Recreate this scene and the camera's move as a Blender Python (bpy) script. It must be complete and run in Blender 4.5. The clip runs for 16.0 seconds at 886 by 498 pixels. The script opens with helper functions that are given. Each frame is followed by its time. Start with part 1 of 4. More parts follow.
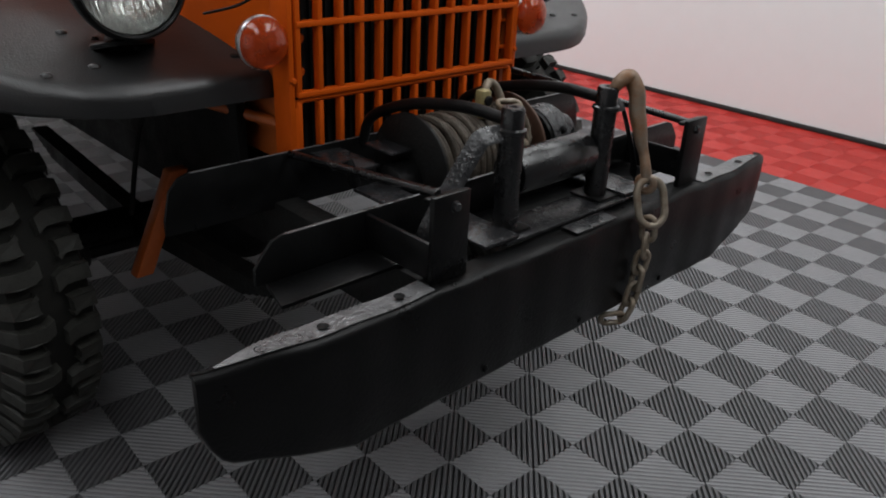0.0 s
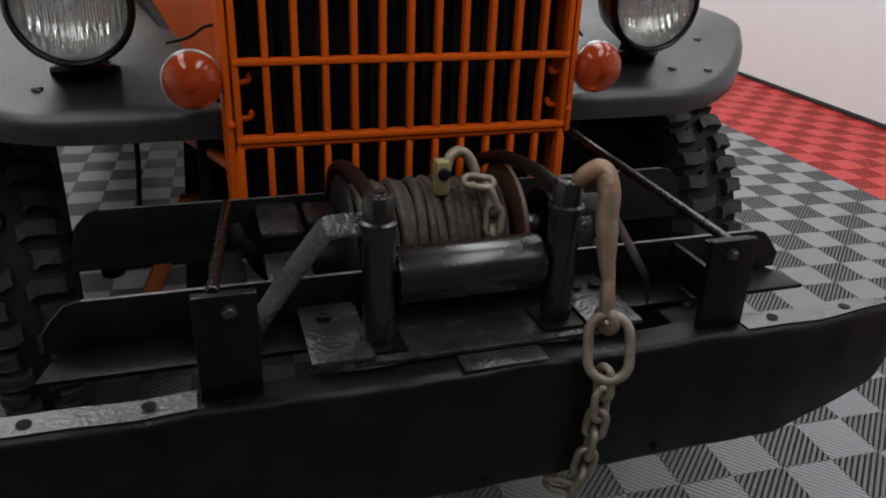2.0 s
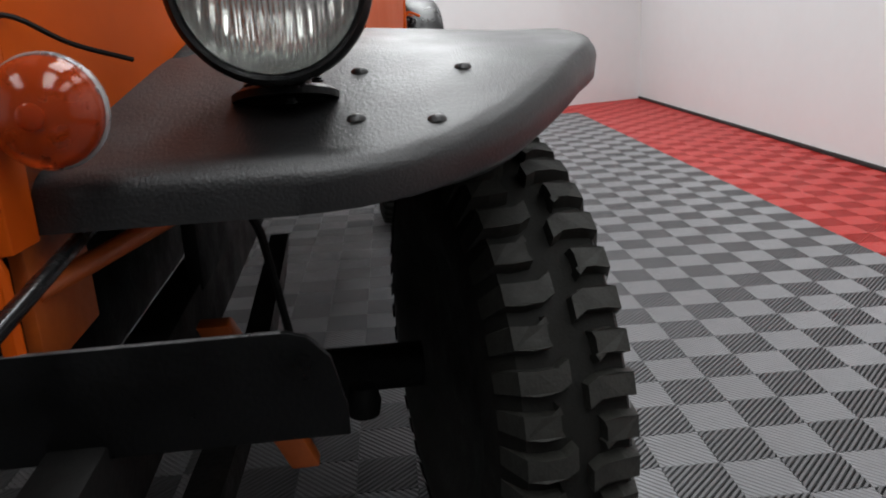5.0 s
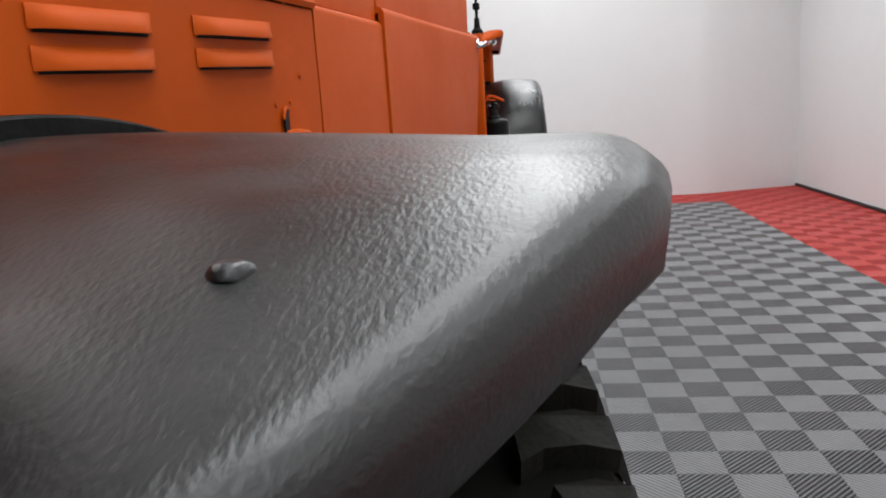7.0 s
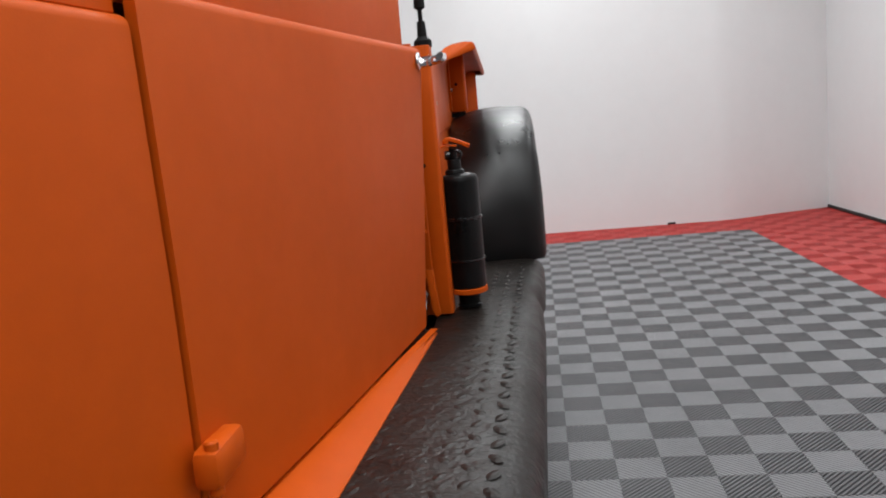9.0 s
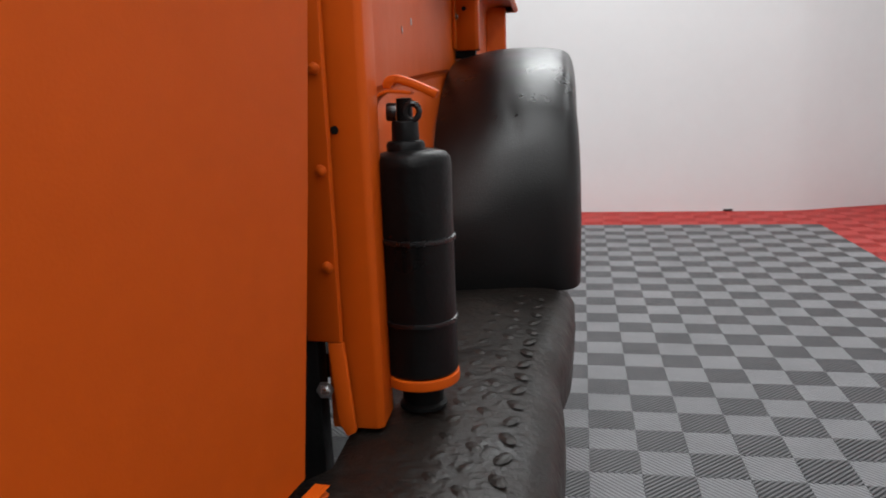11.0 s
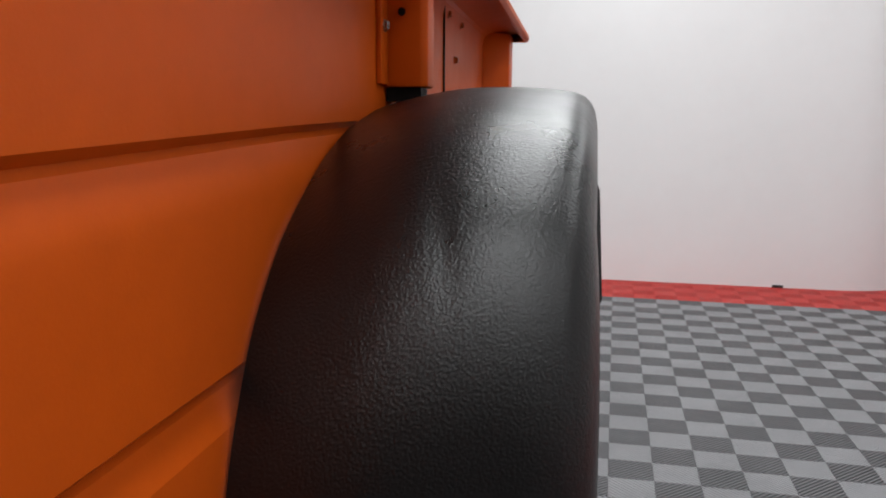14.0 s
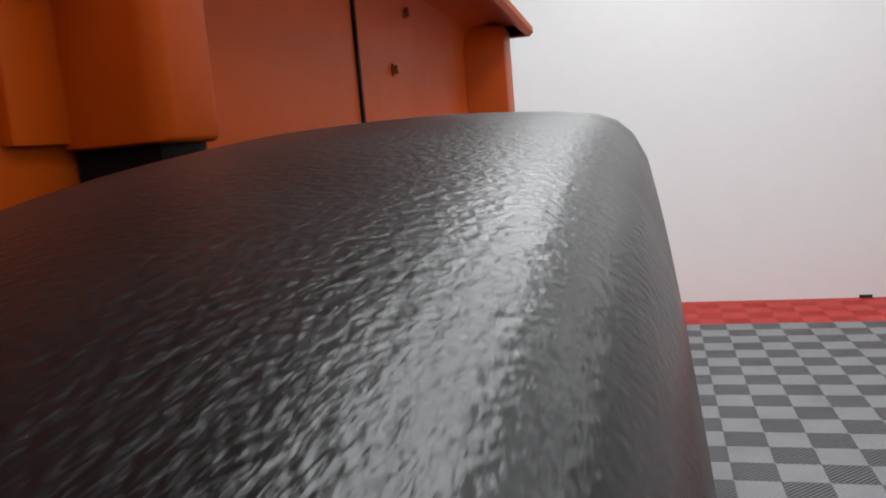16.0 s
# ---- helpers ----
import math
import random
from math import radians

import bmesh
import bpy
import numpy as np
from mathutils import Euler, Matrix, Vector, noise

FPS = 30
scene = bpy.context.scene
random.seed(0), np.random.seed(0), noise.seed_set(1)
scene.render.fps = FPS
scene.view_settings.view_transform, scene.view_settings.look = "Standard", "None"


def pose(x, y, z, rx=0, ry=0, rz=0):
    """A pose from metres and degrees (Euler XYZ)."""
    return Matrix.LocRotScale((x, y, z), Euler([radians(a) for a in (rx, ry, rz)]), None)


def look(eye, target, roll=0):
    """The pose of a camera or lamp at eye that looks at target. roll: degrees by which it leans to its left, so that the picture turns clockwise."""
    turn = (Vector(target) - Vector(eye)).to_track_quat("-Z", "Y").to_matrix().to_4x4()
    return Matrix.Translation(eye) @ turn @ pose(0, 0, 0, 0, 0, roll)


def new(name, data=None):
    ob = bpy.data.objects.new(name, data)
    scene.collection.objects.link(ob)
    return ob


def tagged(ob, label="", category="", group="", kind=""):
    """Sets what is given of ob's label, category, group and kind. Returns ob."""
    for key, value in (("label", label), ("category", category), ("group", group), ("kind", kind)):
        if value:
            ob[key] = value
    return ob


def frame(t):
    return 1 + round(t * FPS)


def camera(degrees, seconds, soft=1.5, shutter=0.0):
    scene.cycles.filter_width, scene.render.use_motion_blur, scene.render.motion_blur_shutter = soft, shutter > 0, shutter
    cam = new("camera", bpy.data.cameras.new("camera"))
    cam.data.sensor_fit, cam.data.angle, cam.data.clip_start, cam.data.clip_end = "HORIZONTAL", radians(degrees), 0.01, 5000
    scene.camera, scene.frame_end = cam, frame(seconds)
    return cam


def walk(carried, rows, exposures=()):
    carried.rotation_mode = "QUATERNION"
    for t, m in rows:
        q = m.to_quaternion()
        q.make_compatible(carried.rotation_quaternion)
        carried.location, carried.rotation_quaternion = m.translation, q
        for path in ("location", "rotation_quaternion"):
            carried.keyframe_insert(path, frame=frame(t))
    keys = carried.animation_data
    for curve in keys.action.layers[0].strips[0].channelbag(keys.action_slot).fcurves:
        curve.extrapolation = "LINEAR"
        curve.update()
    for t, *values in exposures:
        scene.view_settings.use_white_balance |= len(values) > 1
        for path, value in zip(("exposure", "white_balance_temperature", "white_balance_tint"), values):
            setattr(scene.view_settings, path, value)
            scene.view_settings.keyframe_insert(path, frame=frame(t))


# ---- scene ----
cam = camera(59.8, 16.0, soft=1.9, shutter=0.15)
PATH = [
    (0, (-3.965, -3.728, 1.328), (-2.758, -2.376, 0.481), 2.6),
    (0.5, (-3.773, -3.74, 1.34), (-2.723, -2.274, 0.475), 3.2),
    (1, (-3.563, -3.756, 1.347), (-2.709, -2.168, 0.482), 3.0),
    (1.5, (-3.332, -3.785, 1.357), (-2.697, -2.09, 0.506), 2.5),
    (2, (-3.151, -3.766, 1.356), (-2.671, -2.016, 0.516), 2.1),
    (2.5, (-2.975, -3.714, 1.344), (-2.637, -1.928, 0.509), 1.3),
    (3, (-2.752, -3.625, 1.302), (-2.557, -1.811, 0.482), 0.3),
    (3.5, (-2.527, -3.525, 1.189), (-2.425, -1.657, 0.483), -1.9),
    (4, (-2.351, -3.372, 1.139), (-2.228, -1.487, 0.482), -1.9),
    (4.2, (-2.299, -3.302, 1.129), (-2.15, -1.416, 0.481), -2.7),
    (6.3, (-1.935, -2.585, 1.097), (-2.127, -0.647, 0.664), -3.3),
    (6.5, (-1.913, -2.513, 1.103), (-2.157, -0.581, 0.681), -3.3),
    (7, (-1.913, -2.344, 1.110), (-2.154, -0.398, 0.751), -3.4),
    (7.5, (-1.903, -2.114, 1.115), (-2.085, -0.143, 0.841), -4.9),
    (8, (-1.875, -1.893, 1.155), (-2.057, 0.081, 0.892), -4.0),
    (8.5, (-1.859, -1.683, 1.173), (-2.088, 0.286, 0.909), -4.5),
    (9, (-1.858, -1.459, 1.16), (-2.121, 0.499, 0.854), -5.4),
    (11.3, (-1.851, -0.541, 1.119), (-2.224, 1.382, 0.718), -1.4),
    (11.5, (-1.840, -0.488, 1.117), (-2.233, 1.432, 0.725), -1.2),
    (12, (-1.831, -0.371, 1.129), (-2.243, 1.547, 0.742), 0.4),
    (12.5, (-1.865, -0.234, 1.125), (-2.224, 1.704, 0.784), 0.1),
    (13, (-1.867, -0.111, 1.145), (-2.225, 1.828, 0.81), 1.2),
    (13.5, (-1.844, 0.014, 1.142), (-2.262, 1.949, 0.857), -0.0),
    (14, (-1.852, 0.184, 1.155), (-2.278, 2.117, 0.86), 0.5),
    (14.5, (-1.889, 0.340, 1.160), (-2.260, 2.280, 0.836), 1.5),
    (15, (-1.883, 0.492, 1.165), (-2.295, 2.423, 0.846), 0.6),
    (15.5, (-1.860, 0.641, 1.186), (-2.414, 2.541, 0.913), -2.7),
    (16, (-1.874, 0.820, 1.197), (-2.423, 2.726, 0.951), -4.8),
]
walk(cam, [(t, look(eye, target, roll)) for t, eye, target, roll in PATH])

# ---- light: a closed white hall under ceiling lamps ----
world = bpy.data.worlds.new("world")
scene.world = world
world.use_nodes = True
world.node_tree.nodes["Background"].inputs[0].default_value = (0.95, 0.97, 1.0, 1)
world.node_tree.nodes["Background"].inputs[1].default_value = 0.05


def ceiling_lamp(x, y, sx, sy, power, z=3.5):
    data = bpy.data.lights.new("ceiling_lamp", "AREA")
    data.shape, data.size, data.size_y, data.energy = "RECTANGLE", sx, sy, power
    data.color = (0.955, 0.985, 1.0)
    new("ceiling_lamp", data).matrix_world = pose(x, y, z)


for ly, powers in ((4.9, (26, 50, 32)), (1.9, (26, 56, 34)), (-1.2, (28, 54, 36)), (-4.2, (26, 46, 34))):
    for lx, lp in zip((-0.1, -1.8, -4.4), powers):
        ceiling_lamp(lx, ly, 0.9, 2.4, lp)
scene.view_settings.exposure = 0.0

# ---- materials ----


def mat(name, color, rough=0.5, metal=0.0, vary=0.25, scale=6.0, bump=0.0, bscale=200.0, rvary=0.15, alt=None, coat=0.0, spec=0.5, amount=1.0, detail=6.0):
    """Paint, plastic or metal with two scales of variation in colour and gloss, and a fine relief."""
    m = bpy.data.materials.new(name)
    m.use_nodes = True
    nt = m.node_tree
    b = nt.nodes["Principled BSDF"]
    b.inputs["Metallic"].default_value = metal
    b.inputs["Specular IOR Level"].default_value = spec
    b.inputs["Coat Weight"].default_value = coat
    tc = nt.nodes.new("ShaderNodeTexCoord")
    n1 = nt.nodes.new("ShaderNodeTexNoise")
    n1.inputs["Scale"].default_value, n1.inputs["Detail"].default_value, n1.inputs["Roughness"].default_value = scale, detail, 0.65
    nt.links.new(tc.outputs["Object"], n1.inputs["Vector"])
    n2 = nt.nodes.new("ShaderNodeTexNoise")
    n2.inputs["Scale"].default_value, n2.inputs["Detail"].default_value = scale * 14, 4.0
    nt.links.new(tc.outputs["Object"], n2.inputs["Vector"])
    mixf = nt.nodes.new("ShaderNodeMath")
    mixf.operation = "MULTIPLY_ADD"
    mixf.inputs[1].default_value = 0.35
    nt.links.new(n2.outputs["Fac"], mixf.inputs[0])
    nt.links.new(n1.outputs["Fac"], mixf.inputs[2])
    ramp = nt.nodes.new("ShaderNodeMapRange")
    ramp.inputs["From Min"].default_value, ramp.inputs["From Max"].default_value = 0.42, 0.92
    nt.links.new(mixf.outputs[0], ramp.inputs["Value"])
    mx = nt.nodes.new("ShaderNodeMix")
    mx.data_type = "RGBA"
    other = alt or tuple(c * (1 - vary) for c in color)
    mx.inputs[6].default_value, mx.inputs[7].default_value = (*color, 1), (*(color[i] + (other[i] - color[i]) * amount for i in range(3)), 1)
    nt.links.new(ramp.outputs[0], mx.inputs[0])
    nt.links.new(mx.outputs[2], b.inputs["Base Color"])
    rr = nt.nodes.new("ShaderNodeMapRange")
    rr.inputs["From Min"].default_value, rr.inputs["From Max"].default_value = 0.3, 0.7
    rr.inputs["To Min"].default_value, rr.inputs["To Max"].default_value = max(0.02, rough - rvary), min(1.0, rough + rvary)
    nt.links.new(n1.outputs["Fac"], rr.inputs["Value"])
    nt.links.new(rr.outputs[0], b.inputs["Roughness"])
    if bump:
        n3 = nt.nodes.new("ShaderNodeTexNoise")
        n3.inputs["Scale"].default_value, n3.inputs["Detail"].default_value = bscale, 3.0
        nt.links.new(tc.outputs["Object"], n3.inputs["Vector"])
        bp = nt.nodes.new("ShaderNodeBump")
        bp.inputs["Strength"].default_value, bp.inputs["Distance"].default_value = bump, 0.4 / bscale
        nt.links.new(n3.outputs["Fac"], bp.inputs["Height"])
        nt.links.new(bp.outputs[0], b.inputs["Normal"])
    return m


ORANGE = mat("orange_paint", (0.56, 0.084, 0.0045), 0.48, vary=0.2, scale=2.5, bump=0.12, bscale=420, rvary=0.08, amount=0.8, spec=0.11)
# darker, duller orange for inner panels, underbody parts and bed bolts
ORANGE_DULL = mat("orange_paint_dull", (0.40, 0.085, 0.012), 0.5, vary=0.35, scale=7, bump=0.15, bscale=300)
FENDER_BLACK = mat("textured_black_paint", (0.003, 0.003, 0.0032), 0.33, vary=0.4, scale=5, bump=0.55, bscale=420, rvary=0.08, spec=0.42)
FADED_BLACK = mat("faded_brushed_black_paint", (0.006, 0.006, 0.0065), 0.40, vary=0.4, scale=6, bump=0.42, bscale=280, rvary=0.09, spec=0.7, alt=(0.011, 0.0109, 0.0111))
for node in FADED_BLACK.node_tree.nodes:
    if node.type == "TEX_NOISE" and abs(node.inputs["Scale"].default_value - 280) < 1:
        strokes = FADED_BLACK.node_tree.nodes.new("ShaderNodeMapping")
        strokes.inputs["Rotation"].default_value = (0, 0, radians(24))
        strokes.inputs["Scale"].default_value = (1.0, 0.4, 1.0)
        FADED_BLACK.node_tree.links.new(node.inputs["Vector"].links[0].from_socket, strokes.inputs["Vector"])
        FADED_BLACK.node_tree.links.new(strokes.outputs[0], node.inputs["Vector"])
SATIN_BLACK = mat("satin_black_paint", (0.0022, 0.0022, 0.0023), 0.36, vary=0.4, scale=9, bump=0.25, bscale=160, rvary=0.12, alt=(0.005, 0.005, 0.0052), spec=0.16)
# Lighter copy of the brushed black: ceiling sheen put into the colour.
FLANGE_SHEEN = mat("flange_paint_sheen", (0.06, 0.06, 0.062), 0.34, metal=0.45, vary=0.4, scale=14, bump=0.7, bscale=120, rvary=0.14, alt=(0.20, 0.20, 0.205), spec=0.7)
WORN_BLACK = mat("worn_brushed_black_paint", (0.010, 0.010, 0.011), 0.23, metal=0.12, vary=0.4, scale=14, bump=0.7, bscale=120, rvary=0.14, alt=(0.030, 0.030, 0.032), spec=0.6)
GLOSS_BLACK = mat("glossy_black_enamel", (0.005, 0.005, 0.0055), 0.27, vary=0.4, scale=12, bump=0.1, bscale=160, rvary=0.08, spec=0.55)
BOARD_BLACK = mat("scuffed_black_board_paint", (0.0045, 0.0043, 0.0042), 0.42, vary=0.4, scale=9, bump=0.5, bscale=70, rvary=0.14, spec=0.26, alt=(0.015, 0.0108, 0.0082))
DARK = mat("dirty_black_metal", (0.004, 0.0039, 0.0037), 0.62, vary=0.5, scale=12, bump=0.3, bscale=90, spec=0.2)
RUBBER = mat("tire_rubber", (0.008, 0.0078, 0.007), 0.75, vary=0.4, scale=16, bump=0.35, bscale=180, alt=(0.015, 0.0145, 0.0125), spec=0.2)
LUG = mat("worn_lug_rubber", (0.030, 0.030, 0.026), 0.62, vary=0.4, scale=22, bump=0.4, bscale=160, alt=(0.017, 0.0165, 0.0145), spec=0.3)
ROPE = mat("greasy_wire_rope", (0.066, 0.051, 0.036), 0.62, metal=0.3, vary=0.6, scale=30, bump=0.5, bscale=300)
RUST = mat("rusty_cast_iron", (0.165, 0.150, 0.125), 0.42, metal=0.35, vary=0.5, scale=14, bump=0.5, bscale=140, alt=(0.19, 0.085, 0.032))
CHAIN = mat("dull_galvanised_chain", (0.27, 0.245, 0.20), 0.5, metal=0.5, vary=0.6, scale=40, bump=0.4, bscale=220, alt=(0.13, 0.085, 0.05))
BRASS = mat("tarnished_yellow_metal", (0.36, 0.30, 0.14), 0.5, metal=0.4, vary=0.5, scale=40, bump=0.3, bscale=200)
BROWN = mat("rusted_drum_flange", (0.075, 0.035, 0.02), 0.55, metal=0.3, vary=0.5, scale=18, bump=0.3)
STEEL = mat("bright_steel", (0.55, 0.55, 0.55), 0.3, metal=0.9, vary=0.3, scale=30)
CHROME = mat("chrome", (0.75, 0.75, 0.76), 0.12, metal=1.0, vary=0.1, scale=10, rvary=0.05)
CORE = mat("radiator_core", (0.006, 0.0058, 0.0055), 0.7, vary=0.5, scale=10, spec=0.2)
WHITE = mat("white_wall_paint", (0.79, 0.785, 0.785), 0.62, vary=0.05, scale=0.7, bump=0.04, bscale=90, rvary=0.05)
# Dark grey for the unseen south wall, chosen to dim reflections.
UNSEEN_DARK_WALL = mat("unseen_wall_dark_grey", (0.12, 0.12, 0.124), 0.7, vary=0.2, scale=0.7)
CEILING = mat("grey_ceiling_paint", (0.30, 0.30, 0.305), 0.8, vary=0.04, scale=0.8)
# Darker copies for every other square: view-dependent rib shading put into the colour.
SHADED_TILE = mat("shaded_grey_floor_plastic", (0.108, 0.108, 0.113), 0.45, vary=0.2, scale=3.0, bump=0.1, bscale=160, rvary=0.1)
SHADED_RED_TILE = mat("shaded_red_floor_plastic", (0.455, 0.018, 0.012), 0.45, vary=0.2, scale=3.0, bump=0.1, bscale=160, rvary=0.1)
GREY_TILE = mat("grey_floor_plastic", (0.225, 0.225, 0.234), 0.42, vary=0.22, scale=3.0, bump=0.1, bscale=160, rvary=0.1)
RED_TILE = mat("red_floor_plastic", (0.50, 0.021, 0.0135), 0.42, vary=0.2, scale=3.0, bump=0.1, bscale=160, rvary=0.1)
SUBFLOOR = mat("dark_concrete", (0.03, 0.03, 0.03), 0.85, vary=0.4, scale=4)
EDGE_RUBBER = mat("black_rubber_edging", (0.02, 0.02, 0.02), 0.7, vary=0.3, scale=20)


def glass_mat(name, color, rough, transmission, ribs=0.0):
    m = bpy.data.materials.new(name)
    m.use_nodes = True
    nt = m.node_tree
    b = nt.nodes["Principled BSDF"]
    b.inputs["Base Color"].default_value = (*color, 1)
    b.inputs["Roughness"].default_value = rough
    b.inputs["Transmission Weight"].default_value = transmission
    b.inputs["IOR"].default_value = 1.45
    if ribs:
        tc = nt.nodes.new("ShaderNodeTexCoord")
        w = nt.nodes.new("ShaderNodeTexWave")
        w.inputs["Scale"].default_value = ribs
        nt.links.new(tc.outputs["Object"], w.inputs["Vector"])
        bp = nt.nodes.new("ShaderNodeBump")
        bp.inputs["Strength"].default_value, bp.inputs["Distance"].default_value = 0.5, 0.002
        nt.links.new(w.outputs["Fac"], bp.inputs["Height"])
        nt.links.new(bp.outputs[0], b.inputs["Normal"])
    return m


def thin_glass(name, share):
    """Thin clear glass: most light goes straight through, the rest is reflected by a fluted face."""
    m = bpy.data.materials.new(name)
    m.use_nodes = True
    nt = m.node_tree
    nt.nodes.remove(nt.nodes["Principled BSDF"])
    clear, gloss, mixer = nt.nodes.new("ShaderNodeBsdfTransparent"), nt.nodes.new("ShaderNodeBsdfGlossy"), nt.nodes.new("ShaderNodeMixShader")
    clear.inputs["Color"].default_value = (0.95, 0.96, 0.95, 1)
    gloss.inputs["Roughness"].default_value = 0.08
    mixer.inputs[0].default_value = share
    nt.links.new(clear.outputs[0], mixer.inputs[1])
    nt.links.new(gloss.outputs[0], mixer.inputs[2])
    nt.links.new(mixer.outputs[0], nt.nodes["Material Output"].inputs["Surface"])
    flutes(nt, gloss, 60)
    return m


def flutes(nt, shader, scale, strength=0.6):
    tc, w, bp = nt.nodes.new("ShaderNodeTexCoord"), nt.nodes.new("ShaderNodeTexWave"), nt.nodes.new("ShaderNodeBump")
    w.inputs["Scale"].default_value, w.inputs["Distortion"].default_value = scale, 0.6
    bp.inputs["Strength"].default_value, bp.inputs["Distance"].default_value = strength, 0.003
    nt.links.new(tc.outputs["Object"], w.inputs["Vector"])
    nt.links.new(w.outputs["Fac"], bp.inputs["Height"])
    nt.links.new(bp.outputs[0], shader.inputs["Normal"])


LENS_GLASS = thin_glass("fluted_headlight_glass", 0.16)
REFLECTOR = mat("silvered_reflector", (0.90, 0.90, 0.88), 0.22, metal=0.9, vary=0.15, scale=8, rvary=0.05)
flutes(REFLECTOR.node_tree, REFLECTOR.node_tree.nodes["Principled BSDF"], 26, 0.7)
AMBER = glass_mat("amber_plastic", (0.62, 0.075, 0.012), 0.1, 0.62)

# ---- mesh helpers ----


def finish(bm, name, material, parent=None, label="", sharp=38, m=None):
    bmesh.ops.recalc_face_normals(bm, faces=bm.faces)
    for f in bm.faces:
        f.smooth = True
    for e in bm.edges:
        if len(e.link_faces) != 2 or e.calc_face_angle(0) > radians(sharp):
            e.smooth = False
    me = bpy.data.meshes.new(name)
    bm.to_mesh(me)
    bm.free()
    me.materials.append(material)
    ob = new(name, me)
    if parent:
        ob.parent = parent
    if m is not None:
        ob.matrix_local = m
    if label:
        ob["label"] = label
    return ob


def part(name, bm, material, parent, label="", sharp=38):
    """One mesh under a thing or a part."""
    return finish(bm, name, material, parent, label, sharp)


def thing(name, label, category, m=None, group=""):
    ob = new(name)
    ob.empty_display_size = 0.1
    if m is not None:
        ob.matrix_world = m
    return tagged(ob, label, category, group)


def box(x0, x1, y0, y1, z0, z1, bevel=0.0, bm=None, seg=2):
    own = bmesh.new()
    bmesh.ops.create_cube(own, size=1)
    for v in own.verts:
        v.co = Vector(((x0 + x1) / 2 + v.co.x * (x1 - x0), (y0 + y1) / 2 + v.co.y * (y1 - y0), (z0 + z1) / 2 + v.co.z * (z1 - z0)))
    if bevel:
        bmesh.ops.bevel(own, geom=own.edges[:], offset=bevel, segments=seg, affect="EDGES", profile=0.5)
    return join(own, bm)


def join(own, bm):
    if bm is None:
        return own
    tmp = bpy.data.meshes.new("tmp")
    own.to_mesh(tmp)
    own.free()
    bm.from_mesh(tmp)
    bpy.data.meshes.remove(tmp)
    return bm


def prism(points, axis, a, b, bevel=0.0, bm=None):
    """A flat outline (pairs) drawn out along an axis from a to b."""
    own = bmesh.new()
    place = {"x": lambda p, c: (c, p[0], p[1]), "y": lambda p, c: (p[0], c, p[1]), "z": lambda p, c: (p[0], p[1], c)}[axis]
    lo = [own.verts.new(place(p, a)) for p in points]
    hi = [own.verts.new(place(p, b)) for p in points]
    own.faces.new(lo)
    own.faces.new(hi[::-1])
    n = len(points)
    for i in range(n):
        own.faces.new((lo[i], lo[(i + 1) % n], hi[(i + 1) % n], hi[i]))
    bmesh.ops.recalc_face_normals(own, faces=own.faces)
    if bevel:
        bmesh.ops.bevel(own, geom=own.edges[:], offset=bevel, segments=2, affect="EDGES", profile=0.5)
    return join(own, bm)


def lathe(profile, m, seg=32, bm=None):
    """A profile of (radius, height) turned about the z axis of the pose m."""
    own = bmesh.new()
    rings = []
    for r, h in profile:
        if r < 1e-5:
            rings.append([own.verts.new(m @ Vector((0, 0, h)))])
        else:
            rings.append([own.verts.new(m @ Vector((r * math.cos(2 * math.pi * k / seg), r * math.sin(2 * math.pi * k / seg), h))) for k in range(seg)])
    for a, b in zip(rings, rings[1:]):
        for k in range(seg):
            q = [a[k % len(a)], a[(k + 1) % len(a)], b[(k + 1) % len(b)], b[k % len(b)]]
            q = list(dict.fromkeys(q))
            if len(q) > 2:
                own.faces.new(q)
    for ring in (rings[0], rings[-1]):
        if len(ring) > 2:
            own.faces.new(ring)
    return join(own, bm)


def along(p0, p1):
    """A pose at p0 whose z axis points to p1."""
    d = Vector(p1) - Vector(p0)
    return Matrix.Translation(p0) @ d.to_track_quat("Z", "Y").to_matrix().to_4x4()


def rod(p0, p1, r, seg=14, bm=None, end=0.002):
    n = (Vector(p1) - Vector(p0)).length
    return lathe([(r - end, 0), (r, end), (r, n - end), (r - end, n)], along(p0, p1), seg, bm)


def tube(points, radii, seg=12, closed=False, bm=None, flat=1.0):
    """A round bar along points; radii is one number or one for each point."""
    own = bmesh.new()
    pts = [Vector(p) for p in points]
    n = len(pts)
    rad = radii if isinstance(radii, (list, tuple)) else [radii] * n
    rings, side = [], None
    for i, p in enumerate(pts):
        a = pts[(i - 1) % n] if closed or i else p
        b = pts[(i + 1) % n] if closed or i < n - 1 else p
        d = (b - a).normalized()
        if side is None:
            side = d.orthogonal().normalized()
        side = (side - d * side.dot(d)).normalized()
        up = d.cross(side)
        rings.append([own.verts.new(p + rad[i] * (math.cos(2 * math.pi * k / seg) * side + flat * math.sin(2 * math.pi * k / seg) * up)) for k in range(seg)])
    for i in range(n if closed else n - 1):
        a, b = rings[i], rings[(i + 1) % n]
        off = 0
        if closed and i == n - 1:
            off = min(range(seg), key=lambda o: (a[0].co - b[o].co).length)
        for k in range(seg):
            own.faces.new((a[k], a[(k + 1) % seg], b[(k + 1 + off) % seg], b[(k + off) % seg]))
    if not closed:
        own.faces.new(rings[0])
        own.faces.new(rings[-1])
    return join(own, bm)


